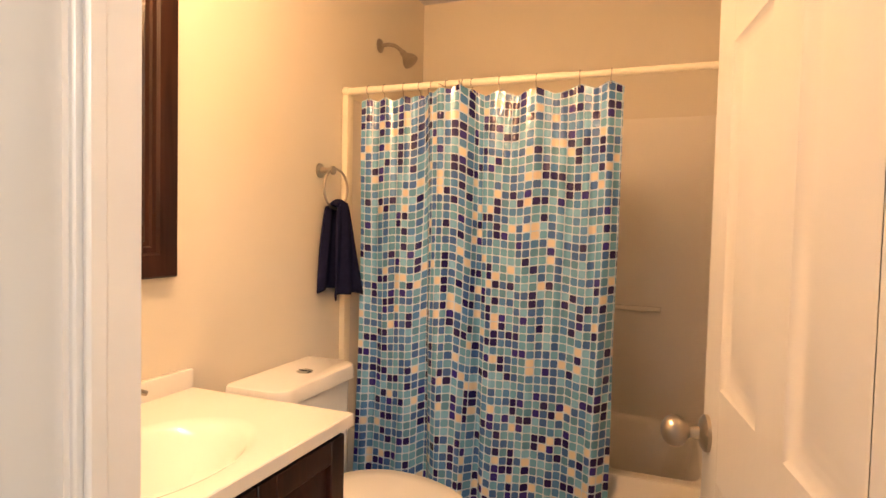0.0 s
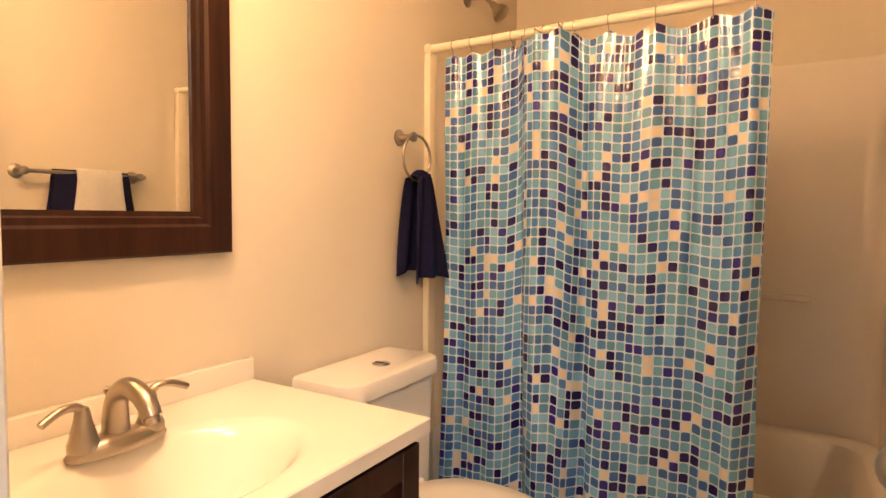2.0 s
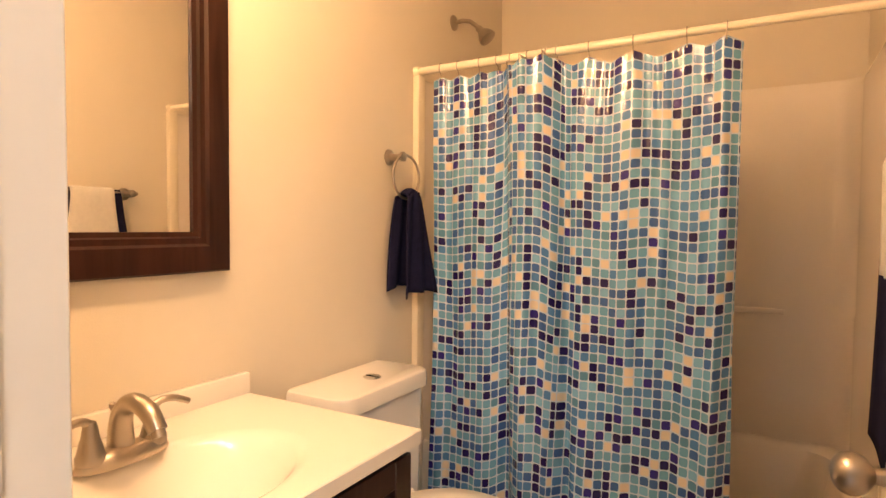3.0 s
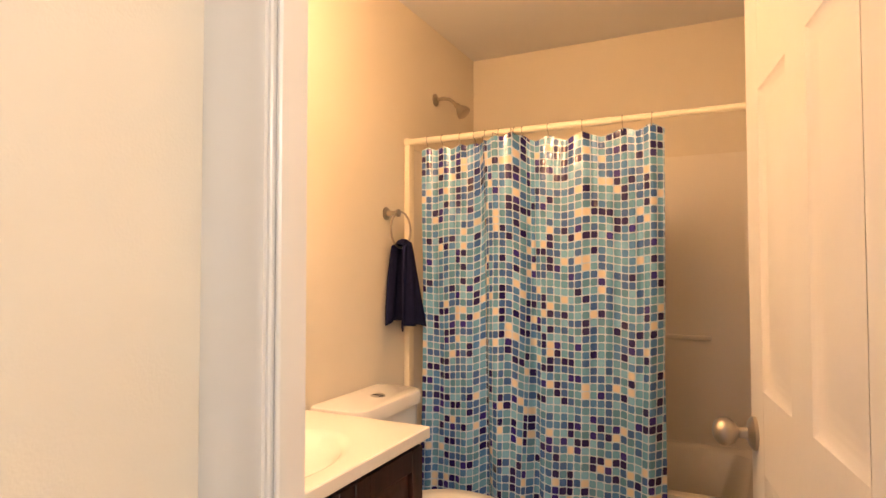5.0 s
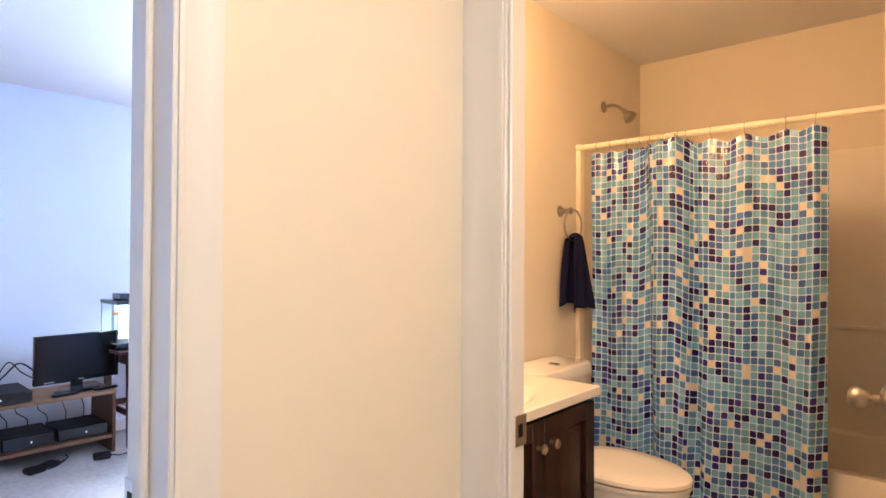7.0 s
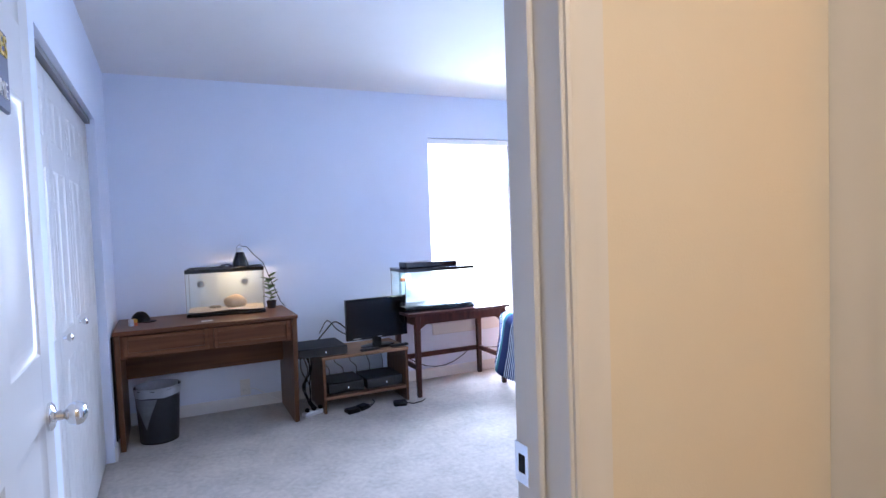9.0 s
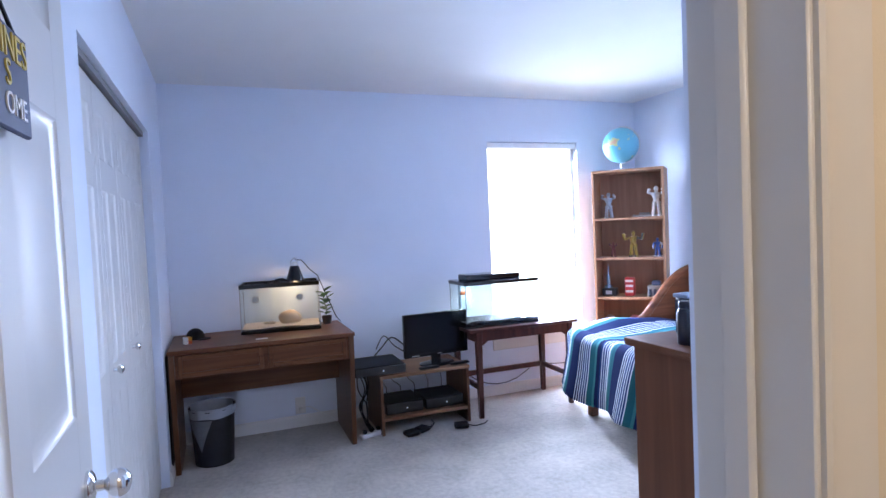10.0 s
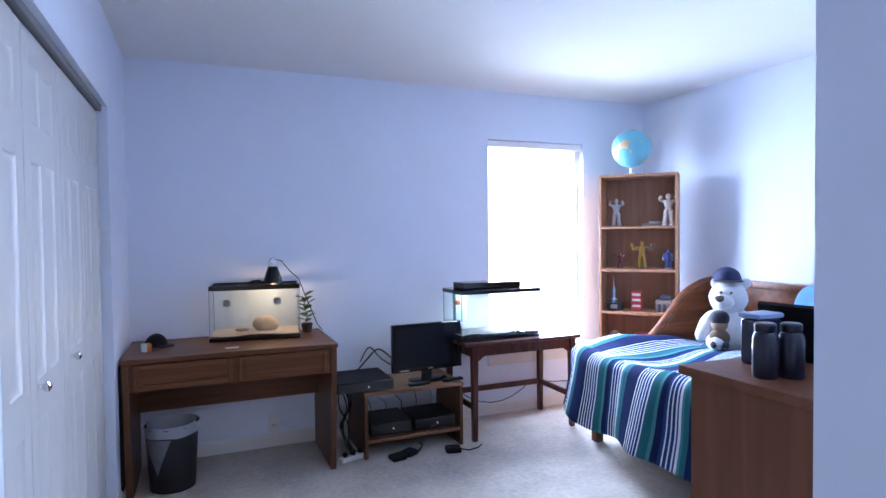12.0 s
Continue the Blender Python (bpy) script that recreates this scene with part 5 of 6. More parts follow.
def figure(name, u, v, z, h, col, col2, label, arms="down", rz=42):
    """A small toy figure as one plain mesh."""
    at = on_shelf(u, v, z)
    bm = B()
    def seg(a, b, r0, r1, mi):
        n0 = len(bm.faces)
        bm_cyl(bm, [c * h for c in a], [c * h for c in b], r0 * h, r1 * h, n=10)
        bm.faces.ensure_lookup_table()
        for f in bm.faces[n0:]:
            f.material_index = mi
    for s in (-1, 1):
        seg((s * 0.10, 0, 0.0), (s * 0.12, -0.03, 0.06), 0.09, 0.06, 1)
        seg((s * 0.11, 0, 0.05), (s * 0.08, 0, 0.28), 0.065, 0.06, 1)
        seg((s * 0.08, 0, 0.28), (s * 0.06, 0, 0.48), 0.06, 0.075, 0)
        if arms == "up":
            seg((s * 0.14, 0, 0.74), (s * 0.32, -0.02, 0.66), 0.05, 0.045, 0)
            seg((s * 0.32, -0.02, 0.66), (s * 0.36, -0.04, 0.90), 0.05, 0.06, 1)
        elif arms == "out":
            seg((s * 0.13, 0, 0.74), (s * 0.26, -0.04, 0.80), 0.05, 0.04, 0)
            seg((s * 0.26, -0.04, 0.80), (s * 0.20, -0.10, 0.90), 0.04, 0.05, 1)
        else:
            seg((s * 0.15, 0, 0.74), (s * 0.22, -0.01, 0.58), 0.055, 0.05, 0)
            seg((s * 0.22, -0.01, 0.58), (s * 0.21, -0.05, 0.42), 0.055, 0.05, 1)
    seg((0, 0, 0.46), (0, 0, 0.60), 0.10, 0.09, 1)
    seg((0, 0, 0.58), (0, 0, 0.78), 0.11, 0.16, 0)
    seg((0, 0, 0.78), (0, 0, 0.84), 0.05, 0.05, 1)
    n0 = len(bm.faces)
    bm_ball(bm, (0, 0, 0.90 * h), 0.085 * h, (0.9, 0.9, 1.1), 12)
    bm.faces.ensure_lookup_table()
    for f in bm.faces[n0:]:
        f.material_index = 0
    o = solo(name, bm, [mat(name + " " + label[:9] + " a", col, 0.35, 0.2, vary=0.3, scale=60), mat(name + " " + label[:9] + " b", col2, 0.4, 0.2, vary=0.3, scale=60)], label, "toy figure", "toy figures on the bookcase")
    o.matrix_world = pose(*(Vector(at) + ORIGIN), 0, 0, rz)


figure("toy_figure", 0.115, 0.09, 1.4155, 0.21, (0.55, 0.56, 0.58), (0.40, 0.42, 0.45), "silver grey toy robot figure on the shelf", "out")
figure("toy_figure", 0.485, 0.10, 1.4155, 0.24, (0.62, 0.58, 0.55), (0.72, 0.72, 0.72), "white and silver toy robot with raised arms", "out")
figure("toy_figure", 0.30, 0.10, 1.0955, 0.21, (0.42, 0.27, 0.05), (0.12, 0.10, 0.09), "yellow toy robot figure with raised arms", "up")
figure("toy_figure", 0.485, 0.10, 1.0955, 0.15, (0.06, 0.11, 0.35), (0.35, 0.36, 0.42), "blue and silver toy robot figure", "down")
figure("toy_figure", 0.135, 0.13, 1.0955, 0.12, (0.20, 0.05, 0.05), (0.06, 0.05, 0.07), "small dark red toy robot figure", "out")


def shelf_box(name, u0, v0, z, w, d, h, col, label, cat, bevel=0.006):
    t = thing(name, on_shelf(u0, v0, z + 0.0005), 42, label, cat)
    part("body", boxm(0, 0, 0, w, d, h, bevel=bevel, seg=2), mat(name + " paint", col, 0.4, vary=0.25, scale=30), t)
    return t


t = shelf_box("toy_vehicle", 0.30, 0.09, 1.415, 0.20, 0.07, 0.018, (0.34, 0.32, 0.30), "flat grey toy spaceship on the shelf", "toy")
part("turret", boxm(0.05, 0.015, 0.0185, 0.13, 0.055, 0.035, bevel=0.006), mat("grey toy", (0.30, 0.29, 0.28), 0.5), t)
t = shelf_box("red_tin", 0.225, 0.07, 0.775, 0.075, 0.075, 0.15, (0.55, 0.05, 0.05), "tall red drink tin with white bands", "tin", 0.012)
for z in (0.03, 0.075, 0.115):
    part("band", boxm(0.008, -0.0015, z, 0.067, -0.0004, z + 0.018), mat("white label", (0.7, 0.68, 0.65), 0.5), t)
t = shelf_box("toy_vehicle", 0.40, 0.07, 0.775, 0.13, 0.10, 0.085, (0.34, 0.36, 0.40), "grey and blue boxy toy vehicle", "toy")
part("cabin", boxm(0.03, 0.02, 0.0855, 0.10, 0.08, 0.125, bevel=0.01), mat("blue toy", (0.08, 0.11, 0.20), 0.4), t)
for k in (0.012, 0.05, 0.088):
    part("leg", boxm(k, -0.008, 0.0, k + 0.022, -0.0005, 0.06, bevel=0.003), mat("dark toy", (0.05, 0.06, 0.09), 0.4), t)
t = shelf_box("trophy", 0.045, 0.06, 0.775, 0.115, 0.10, 0.06, (0.02, 0.02, 0.022), "tall blue and silver trophy on a black base", "trophy")
part("plate", boxm(0.03, -0.0015, 0.015, 0.08, -0.0004, 0.045), mat("silver plate", (0.55, 0.55, 0.55), 0.3, 0.8), t)
part("column", lathem([(0.030, 0.0605), (0.031, 0.085), (0.012, 0.09), (0.016, 0.12), (0.013, 0.16), (0.005, 0.18), (0.003, 0.26)], c=(0.045, 0.05, 0), n=18), mat("pale blue metal", (0.35, 0.50, 0.62), 0.25, 0.6), t)
t = shelf_box("red_white_toy", 0.22, 0.06, 0.455, 0.17, 0.12, 0.10, (0.66, 0.64, 0.62), "white toy playset with a red roof", "toy")
bm = B()
bm_prism(bm, [(-0.01, 0.1005), (0.18, 0.1005), (0.13, 0.15), (0.04, 0.15)], -0.005, 0.125, "y")
part("roof", bm, mat("red toy", (0.50, 0.04, 0.04), 0.4), t)
t = thing("bust", on_shelf(0.10, 0.09, 0.4555), 42, "small grey bobble-head bust on the lower shelf", "figurine")
bm = B()
bm_lathe(bm, [(0.035, 0.0), (0.03, 0.05), (0.012, 0.06), (0.012, 0.075)], n=16)
bm_ball(bm, (0, 0, 0.115), 0.045, (1, 1, 1.1), 18)
part("figurine_body", bm, mat("grey brown resin", (0.28, 0.22, 0.19), 0.5, vary=0.3, scale=30), t)


# ---- daybed along the window-side wall ----
BX_A, BX_B, BYF, BYB = -2.66, -0.72, 1.72, 2.92


def daybed():
    t = thing("daybed", (0, 0, 0), 0, "reddish brown wooden daybed with curved sleigh arms", "daybed")
    def arm(x):
        pts = []
        for k in range(21):
            u = k / 20
            y = BYF + 0.10 + (BYB - BYF - 0.10) * u
            s = 1 / (1 + math.exp(-10 * (u - 0.58)))
            pts.append((y, 0.56 + 0.47 * s))
        out = pts + [(BYB, 0.16), (BYF + 0.10, 0.16)]
        bm = B()
        bm_prism(bm, out, x, x + 0.045, "x")
        part("arm", bm, BEDWOOD, t)
        cap = B()
        bm_tube(cap, [(x + 0.022, y, z) for y, z in pts], 0.03, n=12)
        part("arm_cap", cap, BEDWOOD, t)
        for yy in (BYF + 0.10, BYB - 0.06):
            part("leg", boxm(x - 0.004, yy, 0, x + 0.05, yy + 0.06, 0.159, bevel=0.004), BEDWOOD, t)
    arm(BX_A)
    arm(BX_B)
    part("back_panel", boxm(BX_A + 0.046, BYB - 0.035, 0.2, BX_B - 0.001, BYB, 0.985), BEDWOOD, t)
    part("back_cap", boxm(BX_A + 0.046, BYB - 0.055, 0.986, BX_B - 0.001, BYB + 0.01, 1.035, bevel=0.012, seg=2), BEDWOOD, t)
    part("front_rail", boxm(BX_A + 0.046, BYF + 0.11, 0.16, BX_B - 0.001, BYF + 0.135, 0.33, bevel=0.004), CHERRY, t)
    part("mattress", boxm(BX_A + 0.05, BYF + 0.136, 0.33, BX_B - 0.005, BYB - 0.058, 0.56, bevel=0.05, seg=4), mat("white mattress ticking", (0.7, 0.7, 0.7), 0.8), t)


daybed()


def stripes():
    """Woven stripes across the quilt, one repeat every 0.46 m."""
    m = bpy.data.materials.new("striped quilt cotton")
    m.use_nodes = True
    nt = m.node_tree
    b = nt.nodes["Principled BSDF"]
    uv = nt.nodes.new("ShaderNodeUVMap")
    sep = nt.nodes.new("ShaderNodeSeparateXYZ")
    nt.links.new(uv.outputs[0], sep.inputs[0])
    mu = nt.nodes.new("ShaderNodeMath")
    mu.operation = "MULTIPLY"
    mu.inputs[1].default_value = 1 / 0.46
    fr = nt.nodes.new("ShaderNodeMath")
    fr.operation = "FRACT"
    nt.links.new(sep.outputs["X"], mu.inputs[0])
    nt.links.new(mu.outputs[0], fr.inputs[0])
    r = nt.nodes.new("ShaderNodeValToRGB")
    r.color_ramp.interpolation = "CONSTANT"
    navy, white, teal, blue, sea = (0.010, 0.018, 0.065), (0.62, 0.68, 0.74), (0.022, 0.115, 0.14), (0.018, 0.045, 0.14), (0.05, 0.20, 0.21)
    seq = [(0.0, navy), (0.14, white), (0.155, navy), (0.185, white), (0.20, navy), (0.23, white), (0.245, blue), (0.275, white), (0.29, blue), (0.32, white), (0.335, blue), (0.365, white), (0.385, teal), (0.50, sea), (0.54, navy), (0.62, blue), (0.66, white), (0.675, blue), (0.71, white), (0.725, blue), (0.76, white), (0.78, blue), (0.80, white), (0.83, sea), (0.86, teal), (0.93, navy)]
    e = r.color_ramp.elements
    e[0].position, e[0].color = 0, (*navy, 1)
    e[1].position, e[1].color = seq[1][0], (*seq[1][1], 1)
    for p, c in seq[2:]:
        q = e.new(p)
        q.color = (*c, 1)
    nt.links.new(fr.outputs[0], r.inputs[0])
    nt.links.new(r.outputs[0], b.inputs["Base Color"])
    b.inputs["Roughness"].default_value = 0.95
    b.inputs["Specular IOR Level"].default_value = 0.08
    n = nt.nodes.new("ShaderNodeTexNoise")
    n.inputs["Scale"].default_value = 220
    co = nt.nodes.new("ShaderNodeTexCoord")
    nt.links.new(co.outputs["Object"], n.inputs["Vector"])
    bp = nt.nodes.new("ShaderNodeBump")
    bp.inputs["Strength"].default_value, bp.inputs["Distance"].default_value = 0.4, 0.003
    nt.links.new(n.outputs["Fac"], bp.inputs["Height"])
    nt.links.new(bp.outputs[0], b.inputs["Normal"])
    return m


def quilt():
    bm = B()
    uvl = bm.loops.layers.uv.new("UVMap")
    nu, nv = 110, 70
    x0, x1 = BX_A + 0.055, BX_B - 0.01
    top, drop = 0.95, 0.47
    def f(i, j):
        u, s = i / nu, (top + drop) * j / nv
        x = x0 + (x1 - x0) * u - 0.10 * math.exp(-(u / 0.12) ** 2) * max(0.0, min(1.0, (s - 0.58) / 0.2))
        wob = 0.012 * math.sin(9 * u * 2 + 1.5) + 0.008 * math.sin(23 * u)
        if s < top:
            y = BYB - 0.09 - (BYB - 0.09 - BYF - 0.05) * s / top
            z = 0.585 + 0.016 * math.sin(7 * u + 5 * s) + 0.012 * math.sin(15 * u - 8 * s) + 0.05 * math.exp(-((s - 0.5) / 0.35) ** 2)
        else:
            q = (s - top)
            bend = min(1, q / 0.10)
            y = BYF + 0.05 - 0.055 * math.sin(bend * math.pi / 2) - 0.24 * q - wob * q / drop * 2.2
            z = 0.585 + 0.05 * math.exp(-((top - 0.5) / 0.35) ** 2) + 0.016 * math.sin(7 * u + 5 * top) * (1 - bend) - (1 - math.cos(bend * math.pi / 2)) * 0.06 - max(0, q - 0.10) + 0.01 * math.sin(6 * u)
        w = noise.noise(Vector((2.6 * u * 2, 3.1 * s, 0.7)))
        w2 = noise.noise(Vector((9 * u + 0.8 * s, 2.2 * s, 4.2)))
        d = max(0.0, min(1.0, (s - top) / 0.25))
        z += (0.045 * w + 0.020 * w2) * (1 - d) + 0.05 * math.exp(-(u / 0.08) ** 2) * (1 - d) * max(0.0, min(1.0, (s - 0.5) / 0.2))
        y -= (0.030 * w + 0.030 * w2) * d
        z += 0.05 * d * math.exp(-(u / 0.10) ** 2) - 0.02 * d * w2
        y += 0.10 * math.exp(-(u / 0.05) ** 2) * d
        x -= 0.08 * d * math.exp(-(u / 0.15) ** 2)
        return Vector((x + 0.02 * math.sin(4 * s) * (1 - u) + 0.02 * w2, y, z)), (x, s)
    g = [[None] * (nv + 1) for _ in range(nu + 1)]
    uvs = {}
    for i in range(nu + 1):
        for j in range(nv + 1):
            p, w = f(i, j)
            g[i][j] = bm.verts.new(p)
            uvs[g[i][j]] = w
    for i in range(nu):
        for j in range(nv):
            fa = bm.faces.new((g[i][j], g[i + 1][j], g[i + 1][j + 1], g[i][j + 1]))
            for lp in fa.loops:
                lp[uvl].uv = (uvs[lp.vert][0] + 2.575, uvs[lp.vert][1])
    o = solo("quilt", bm, stripes(), "navy, teal and white striped quilt draped over the daybed", "quilt")
    so = o.modifiers.new("thick", "SOLIDIFY")
    so.thickness = 0.02


quilt()


def teddy():
    """White plush bear, one plain shape with a brown nose."""
    bm = B()
    def blob(c, r, s, mi, rot=None):
        n0 = len(bm.faces)
        bm_ball(bm, c, r, s, 22, rot)
        bm.faces.ensure_lookup_table()
        for f in bm.faces[n0:]:
            f.material_index = mi
    blob((0, 0, 0.13), 0.15, (0.85, 0.9, 1.0), 0)
    blob((0.02, -0.02, 0.33), 0.115, (1.0, 1.0, 0.98), 0)
    blob((0.10, -0.05, 0.305), 0.062, (1.05, 0.95, 0.8), 0)
    blob((0.155, -0.085, 0.325), 0.024, (0.8, 1.2, 0.9), 1)
    for s in (-1, 1):
        blob((-0.02, s * 0.085, 0.425), 0.035, (0.5, 1, 1), 0)
        blob((0.05, s * 0.15, 0.15), 0.062, (0.85, 0.85, 1.9), 0, Matrix.Rotation(radians(s * 28), 4, "X") @ Matrix.Rotation(radians(-20), 4, "Y"))
        blob((0.17, s * 0.11, 0.055), 0.062, (1.7, 0.9, 0.85), 0)
        blob((0.125, s * 0.03 - 0.045, 0.362), 0.010, (1, 1, 1), 1)
    for v in bm.verts:
        v.co += 0.006 * Vector((noise.noise(v.co * 30), noise.noise(v.co * 30 + Vector((5, 0, 0))), noise.noise(v.co * 30 + Vector((0, 7, 0)))))
    o = solo("teddy_bear", bm, [mat("white plush", (0.66, 0.66, 0.66), 0.95, vary=0.12, scale=60, bump=1.0, bscale=260, sheen=0.6), mat("brown nose", (0.09, 0.06, 0.05), 0.5)], "large white plush bear sitting on the bed", "teddy bear")
    o.matrix_world = pose(-2.24 + ROOM.x, 2.60 + ROOM.y, 0.61, 0, -6, -42)
    t = thing("baseball_cap", (-2.315, 2.64, 1.055), -42, "navy baseball cap on the plush bear's head", "cap")
    c = B()
    bm_ball(c, (0, 0, 0), 0.088, (1, 1, 0.95), 24)
    bmesh.ops.bisect_plane(c, geom=c.verts[:] + c.edges[:] + c.faces[:], plane_co=(0, 0, 0), plane_no=(0, 0, -1), clear_outer=True)
    CAPB = mat("navy cap cotton", (0.015, 0.018, 0.07), 0.8, vary=0.2, scale=60, bump=0.3)
    part("crown", c, CAPB, t)
    b = B()
    bm_prism(b, [(0.05, -0.085)] + [(0.085 + 0.085 * math.cos(q), 0.085 * math.sin(q)) for q in (radians(-80 + 16 * k) for k in range(11))] + [(0.05, 0.085)], -0.006, 0.0)
    part("brim", b, mat("black cap brim", (0.01, 0.01, 0.015), 0.7), t)
    d = B()
    def blob2(c_, r, s, mi):
        n0 = len(d.faces)
        bm_ball(d, c_, r, s, 16)
        d.faces.ensure_lookup_table()
        for f in d.faces[n0:]:
            f.material_index = mi
    blob2((0, 0, 0.06), 0.055, (0.9, 1.1, 1.05), 1)
    blob2((0, 0, 0.145), 0.048, (1, 1, 1), 2)
    blob2((-0.006, 0, 0.180), 0.056, (1.05, 1.05, 0.95), 0)
    for s in (-1, 1):
        blob2((0.05, s * 0.035, 0.025), 0.026, (1.3, 0.8, 0.9), 0)
    dl = solo("plush_doll", d, [mat("black plush", (0.012, 0.010, 0.018), 0.95, sheen=0.3), mat("brown plush", (0.13, 0.075, 0.045), 0.9, vary=0.3, scale=50), mat("tan plush", (0.30, 0.18, 0.11), 0.9)], "small dark plush doll in a black hat leaning on the bear", "doll")
    dl.matrix_world = pose(-2.158 + ROOM.x, 2.40 + ROOM.y, 0.655, 0, 0, -45)


teddy()
bm = B()
bm_ball(bm, (0, 0, 0), 1.0, (0.30, 0.09, 0.20), 28)
for v in bm.verts:
    v.co.x = math.copysign(abs(v.co.x / 0.30) ** 0.6 * 0.30, v.co.x)
    v.co.z = math.copysign(abs(v.co.z / 0.20) ** 0.6 * 0.20, v.co.z)
    v.co += 0.012 * Vector((0, noise.noise(v.co * 9), noise.noise(v.co * 8 + Vector((3, 0, 0)))))
o = solo("bed_pillow", bm, mat("sky blue pillowcase", (0.10, 0.25, 0.55), 0.85, vary=0.1, scale=30, bump=0.3, bscale=30), "sky blue pillow propped against the daybed back", "pillow")
o.matrix_world = pose(-1.62 + ROOM.x, 2.74 + ROOM.y, 0.87, -12, 0, 0)


def dresser():
    t = thing("dresser", (0, 0, 0), 0, "brown pine dresser with a plain knotty side panel", "dresser")
    x0, x1, y0, y1, h = -0.70, -0.208, 0.668, 1.62, 1.015
    part("top", boxm(x0 - 0.028, y0 - 0.018, h - 0.026, x1, y1 + 0.018, h, bevel=0.006, seg=2), PINE, t)
    part("side_panel", boxm(x0, y0, 0, x1, y0 + 0.02, h - 0.0265, bevel=0.002), PINE, t)
    part("side_panel", boxm(x0, y1 - 0.02, 0, x1, y1, h - 0.0265, bevel=0.002), PINE, t)
    part("carcass", boxm(x0 + 0.022, y0 + 0.021, 0.05, x1, y1 - 0.021, h - 0.0265), PINE, t)
    for k in range(4):
        z = 0.08 + 0.225 * k
        dr = part("drawer", boxm(x0, y0 + 0.03, z, x0 + 0.021, y1 - 0.03, z + 0.215, bevel=0.004), PINE, t)
        for yy in (y0 + 0.25, y1 - 0.25):
            part("knob", lathem([(0.010, 0), (0.009, 0.01), (0.018, 0.018), (0.016, 0.026), (0.004, 0.03)], n=16, m=Matrix.Translation((x0, yy, z + 0.107)) @ Matrix.Rotation(radians(-90), 4, "Y")), PINE, dr)


dresser()


def caddy():
    """Dark blue double container with a tilted lid box behind it."""
    DARKB = mat("dark navy plastic", (0.008, 0.010, 0.022), 0.3, vary=0.2, scale=30)
    t = thing("storage_bottles", (-0.53, 0.735, 1.0155), 0, "pair of dark navy canisters standing on the dresser", "canisters")
    for u, v in ((0.0, 0.0), (0.028, 0.054)):
        r, h = 0.0305, 0.134
        can = part("canister", lathem([(r - 0.003, 0), (r - 0.001, 0.004), (r - 0.001, h * 0.72), (r - 0.005, h * 0.80), (r - 0.008, h * 0.83)], c=(u, v, 0), n=26), DARKB, t)
        part("cap", lathem([(r - 0.008, h * 0.835), (r - 0.006, h * 0.86), (r - 0.006, h * 0.97), (r - 0.010, h)], c=(u, v, 0), n=26), DARKB, can)
    w, hb = 0.06, 0.138
    t2 = thing("lidded_box", (-0.672, 0.815, 1.0155), 0, "dark blue box with a pale blue lid on the dresser", "box")
    part("body", boxm(0, 0, 0, w, 0.09, hb - 0.014, bevel=0.006), mat("slate blue plastic", (0.02, 0.03, 0.06), 0.35), t2)
    part("lid", boxm(-0.003, -0.003, hb - 0.0135, w + 0.003, 0.093, hb, bevel=0.005, seg=2), mat("pale blue lid", (0.30, 0.38, 0.52), 0.4), t2)
    t3 = thing("black_case", (-0.70, 0.95, 1.0155), 8, "open black case with a tilted lid on the dresser", "case")
    part("body", boxm(0, 0, 0, 0.26, 0.2, 0.105, bevel=0.008), BLACKPL, t3)
    bm = B()
    bm_prism(bm, [(-0.03, 0.107), (0.215, 0.107), (0.215, 0.117), (-0.03, 0.160), (-0.04, 0.153)], 0, 0.26, "x")
    part("lid", bm, BLACKPL, t3)


caddy()


def sign():
    t = thing("door_sign", (-0.045, -0.858, 1.567), 180, "navy wooden door sign with yellow and white letters on a cord", "sign")
    NB = mat("navy sign board", (0.020, 0.030, 0.085), 0.5, vary=0.15, scale=25)
    part("board", boxm(-0.20, -0.012, 0, 0.115, -0.002, 0.145, bevel=0.003), NB, t)
    part("cord", tubem([(-0.18, -0.007, 0.143), (-0.06, -0.006, 0.225), (0.075, -0.007, 0.143)], 0.003, n=8), BLACKPL, t)
    def word(text, x, z, size, material):
        c = bpy.data.curves.new("letters", "FONT")
        c.body, c.size, c.extrude, c.align_x = text, size, 0.001, "RIGHT"
        o = new("letters", c)
        dg = bpy.context.evaluated_depsgraph_get()
        me = bpy.data.meshes.new_from_object(o.evaluated_get(dg))
        bpy.data.objects.remove(o)
        me.materials.clear()
        me.materials.append(material)
        q = new("lettering", me)
        q.parent = t
        q.matrix_local = pose(x, -0.0135, z, 90, 0, 0)
    YEL = mat("yellow sign paint", (0.55, 0.42, 0.08), 0.5)
    word("INES", 0.105, 0.098, 0.056, YEL)
    word("S", 0.03, 0.060, 0.050, YEL)
    word("OME", 0.09, 0.022, 0.042, mat("white sign paint", (0.7, 0.7, 0.7), 0.5))


sign()

# ---- cables and small clutter ----
def cable(pts, label, r=0.0035, material=None):
    pts = smooth(pts) if len(pts) < 8 else pts
    return solo("cable", tubem(pts, r, n=8), material or BLACKPL, label, "cable", "cables")


def sag(a, b, drop, n=9):
    a, b = Vector(a), Vector(b)
    return [tuple(a.lerp(b, k / (n - 1)) - Vector((0, 0, drop * 4 * (k / (n - 1)) * (1 - k / (n - 1))))) for k in range(n)]


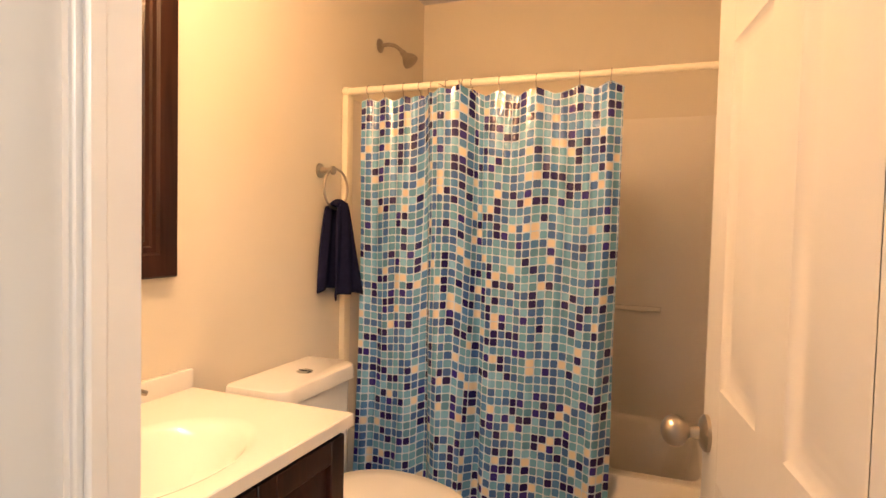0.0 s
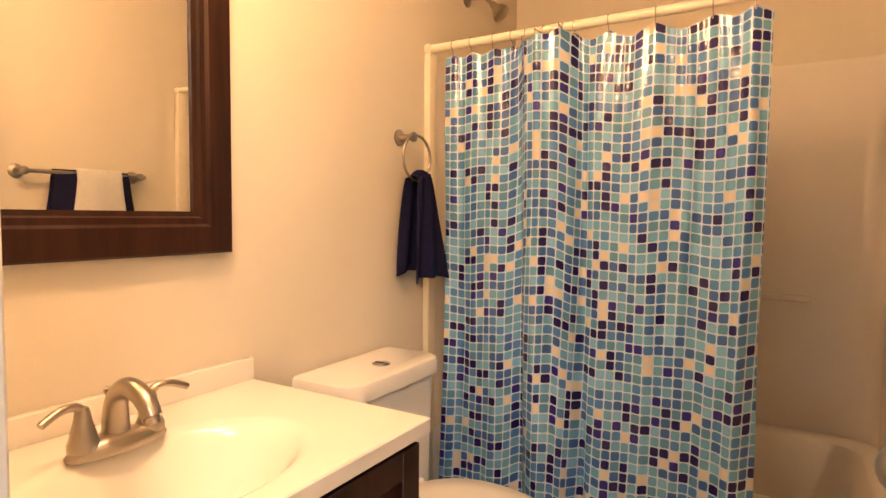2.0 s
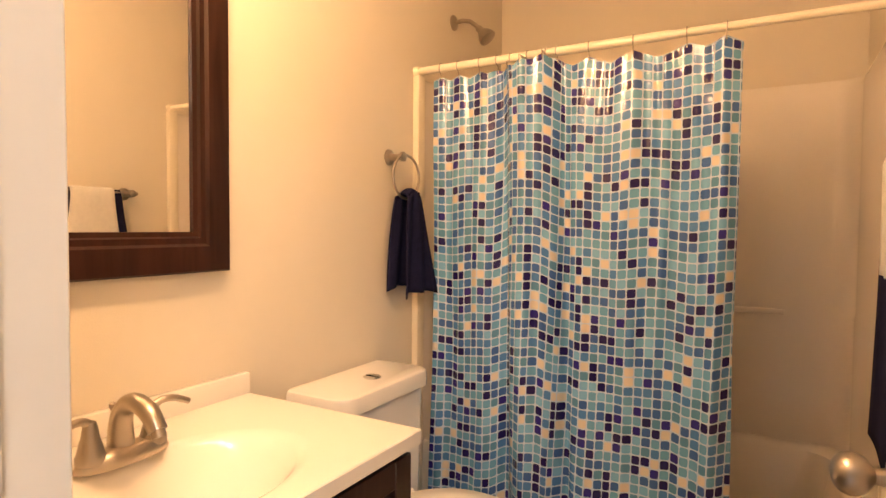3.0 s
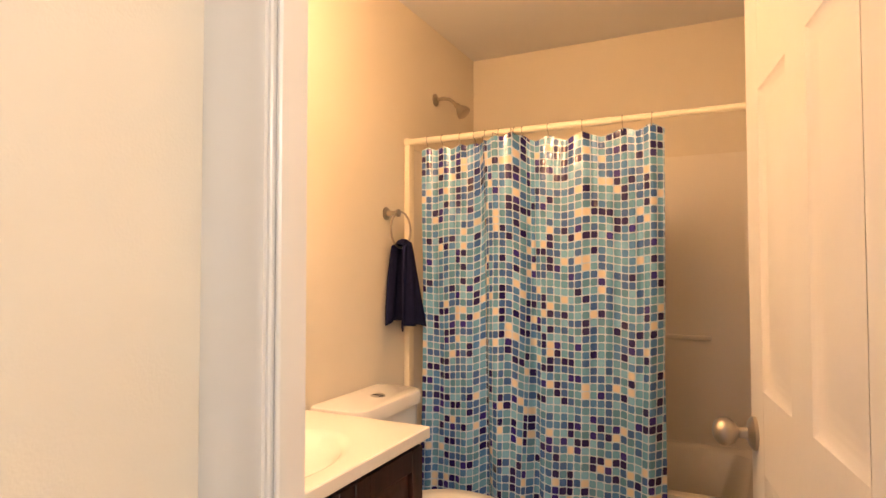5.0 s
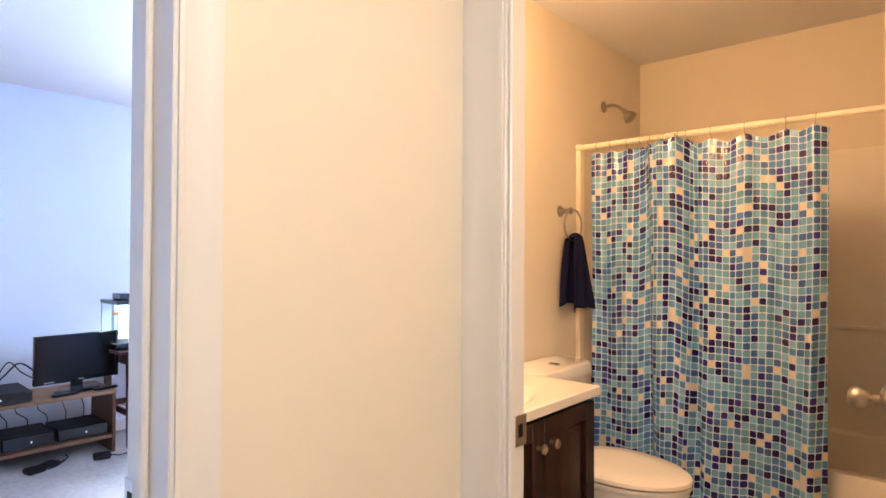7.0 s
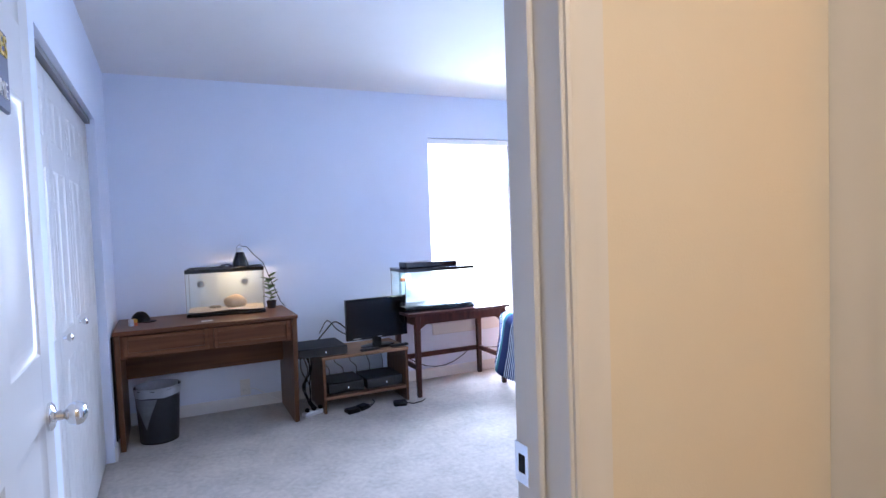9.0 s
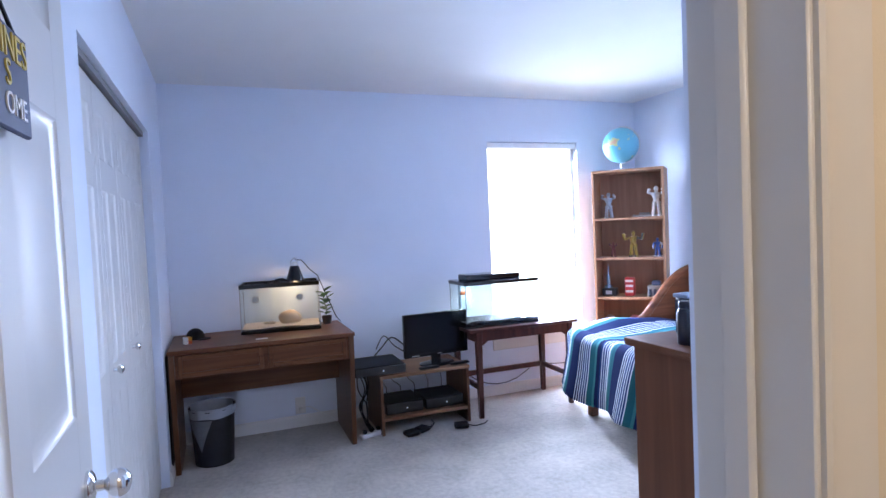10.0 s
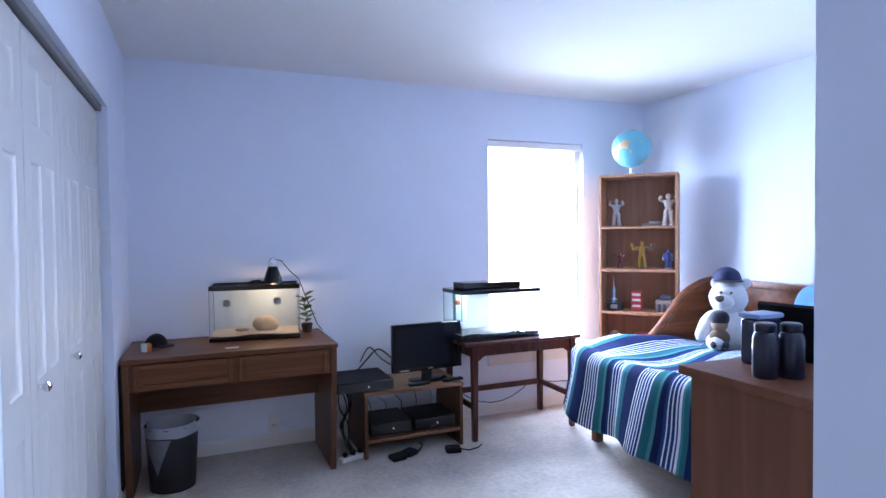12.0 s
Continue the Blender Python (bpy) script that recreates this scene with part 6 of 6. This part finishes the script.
cable(sag((-3.40, 1.10, 0.30), (-3.40, 1.82, 0.24), 0.17), "black cable sagging below the fish tank table")
cable([(-3.38, 1.86, 0.25), (-3.37, 1.95, 0.215), (-3.39, 2.2, 0.19), (-3.41, 2.34, 0.16)], "black cable running from the table to the wall")
cable([(-3.15, 0.62, 0.55), (-3.30, 0.56, 0.60), (-3.38, 0.50, 0.52), (-3.36, 0.42, 0.45), (-3.33, 0.36, 0.44)], "black cable behind the television", 0.005)
cable([(-3.16, 0.63, 0.50), (-3.28, 0.57, 0.54), (-3.39, 0.52, 0.60), (-3.41, 0.46, 0.50)], "black cable behind the television", 0.004)
rng = random.Random(9)
for k in range(6):
    y = 0.24 + 0.02 * k
    cable([(-3.10 - 0.03 * k, y, 0.408), (-3.08, y + 0.03 * math.sin(k), 0.30), (-3.10, 0.27 + 0.03 * math.cos(2 * k), 0.18), (-3.06, 0.29 + 0.02 * math.sin(3 * k), 0.06), (-3.0, 0.30 + 0.01 * k, 0.012)], "tangled black cable hanging beside the stand", 0.004)
for k in range(5):
    y = 0.46 + 0.11 * k
    cable([(-3.34, y, 0.37), (-3.30, y + 0.03 * math.sin(5 * k), 0.29), (-3.31, y + 0.04, 0.22), (-3.29, y + 0.02, 0.125)], "black cable hanging behind the shelf", 0.003)
t = thing("power_strip", (-2.99, 0.30, 0.0), 20, "white power strip with plugs lying on the carpet", "power strip")
part("body", boxm(-0.025, -0.09, 0.0, 0.025, 0.10, 0.03, bevel=0.006), WHITEPL, t)
for k in range(3):
    part("plug", boxm(-0.015, -0.07 + 0.055 * k, 0.0305, 0.015, -0.045 + 0.055 * k, 0.055, bevel=0.004), BLACKPL, t)
for x, y, w, rz, lab in ((-2.88, 0.55, 0.10, 10, "black power adapter lying on the carpet"), (-2.86, 0.91, 0.10, -15, "black game controller lying on the carpet"), (-2.92, 0.64, 0.09, 30, "black power adapter lying on the carpet")):
    t = thing("power_adapter", (x, y, 0.0), rz, lab, "adapter", "adapters on the carpet")
    part("body", boxm(-0.04, -w / 2, 0.0, 0.04, w / 2, 0.032, bevel=0.008), BLACKPL, t)
    part("lead", tubem([(0, w / 2, 0.015), (0.01, w / 2 + 0.05, 0.006), (-0.03, w / 2 + 0.12, 0.006), (-0.08, w / 2 + 0.15, 0.006)], 0.004, n=8), BLACKPL, t)
t = thing("wall_outlet", (-3.435, -0.115, 0.155), 0, "white wall outlet with a plug beneath the desk", "outlet")
part("plate", boxm(0.0005, -0.036, -0.06, 0.006, 0.036, 0.06, bevel=0.002), WHITEPL, t)
part("plug", boxm(0.0065, -0.016, -0.04, 0.03, 0.016, -0.01, bevel=0.004), WHITEPL, t)
cable([(-3.435 + 0.03, -0.115, 0.13), (-3.435 + 0.05, -0.06, 0.15), (-3.435 + 0.06, 0.02, 0.10), (-3.435 + 0.03, 0.12, 0.03)], "white cable leading from the outlet", 0.003, WHITEPL)
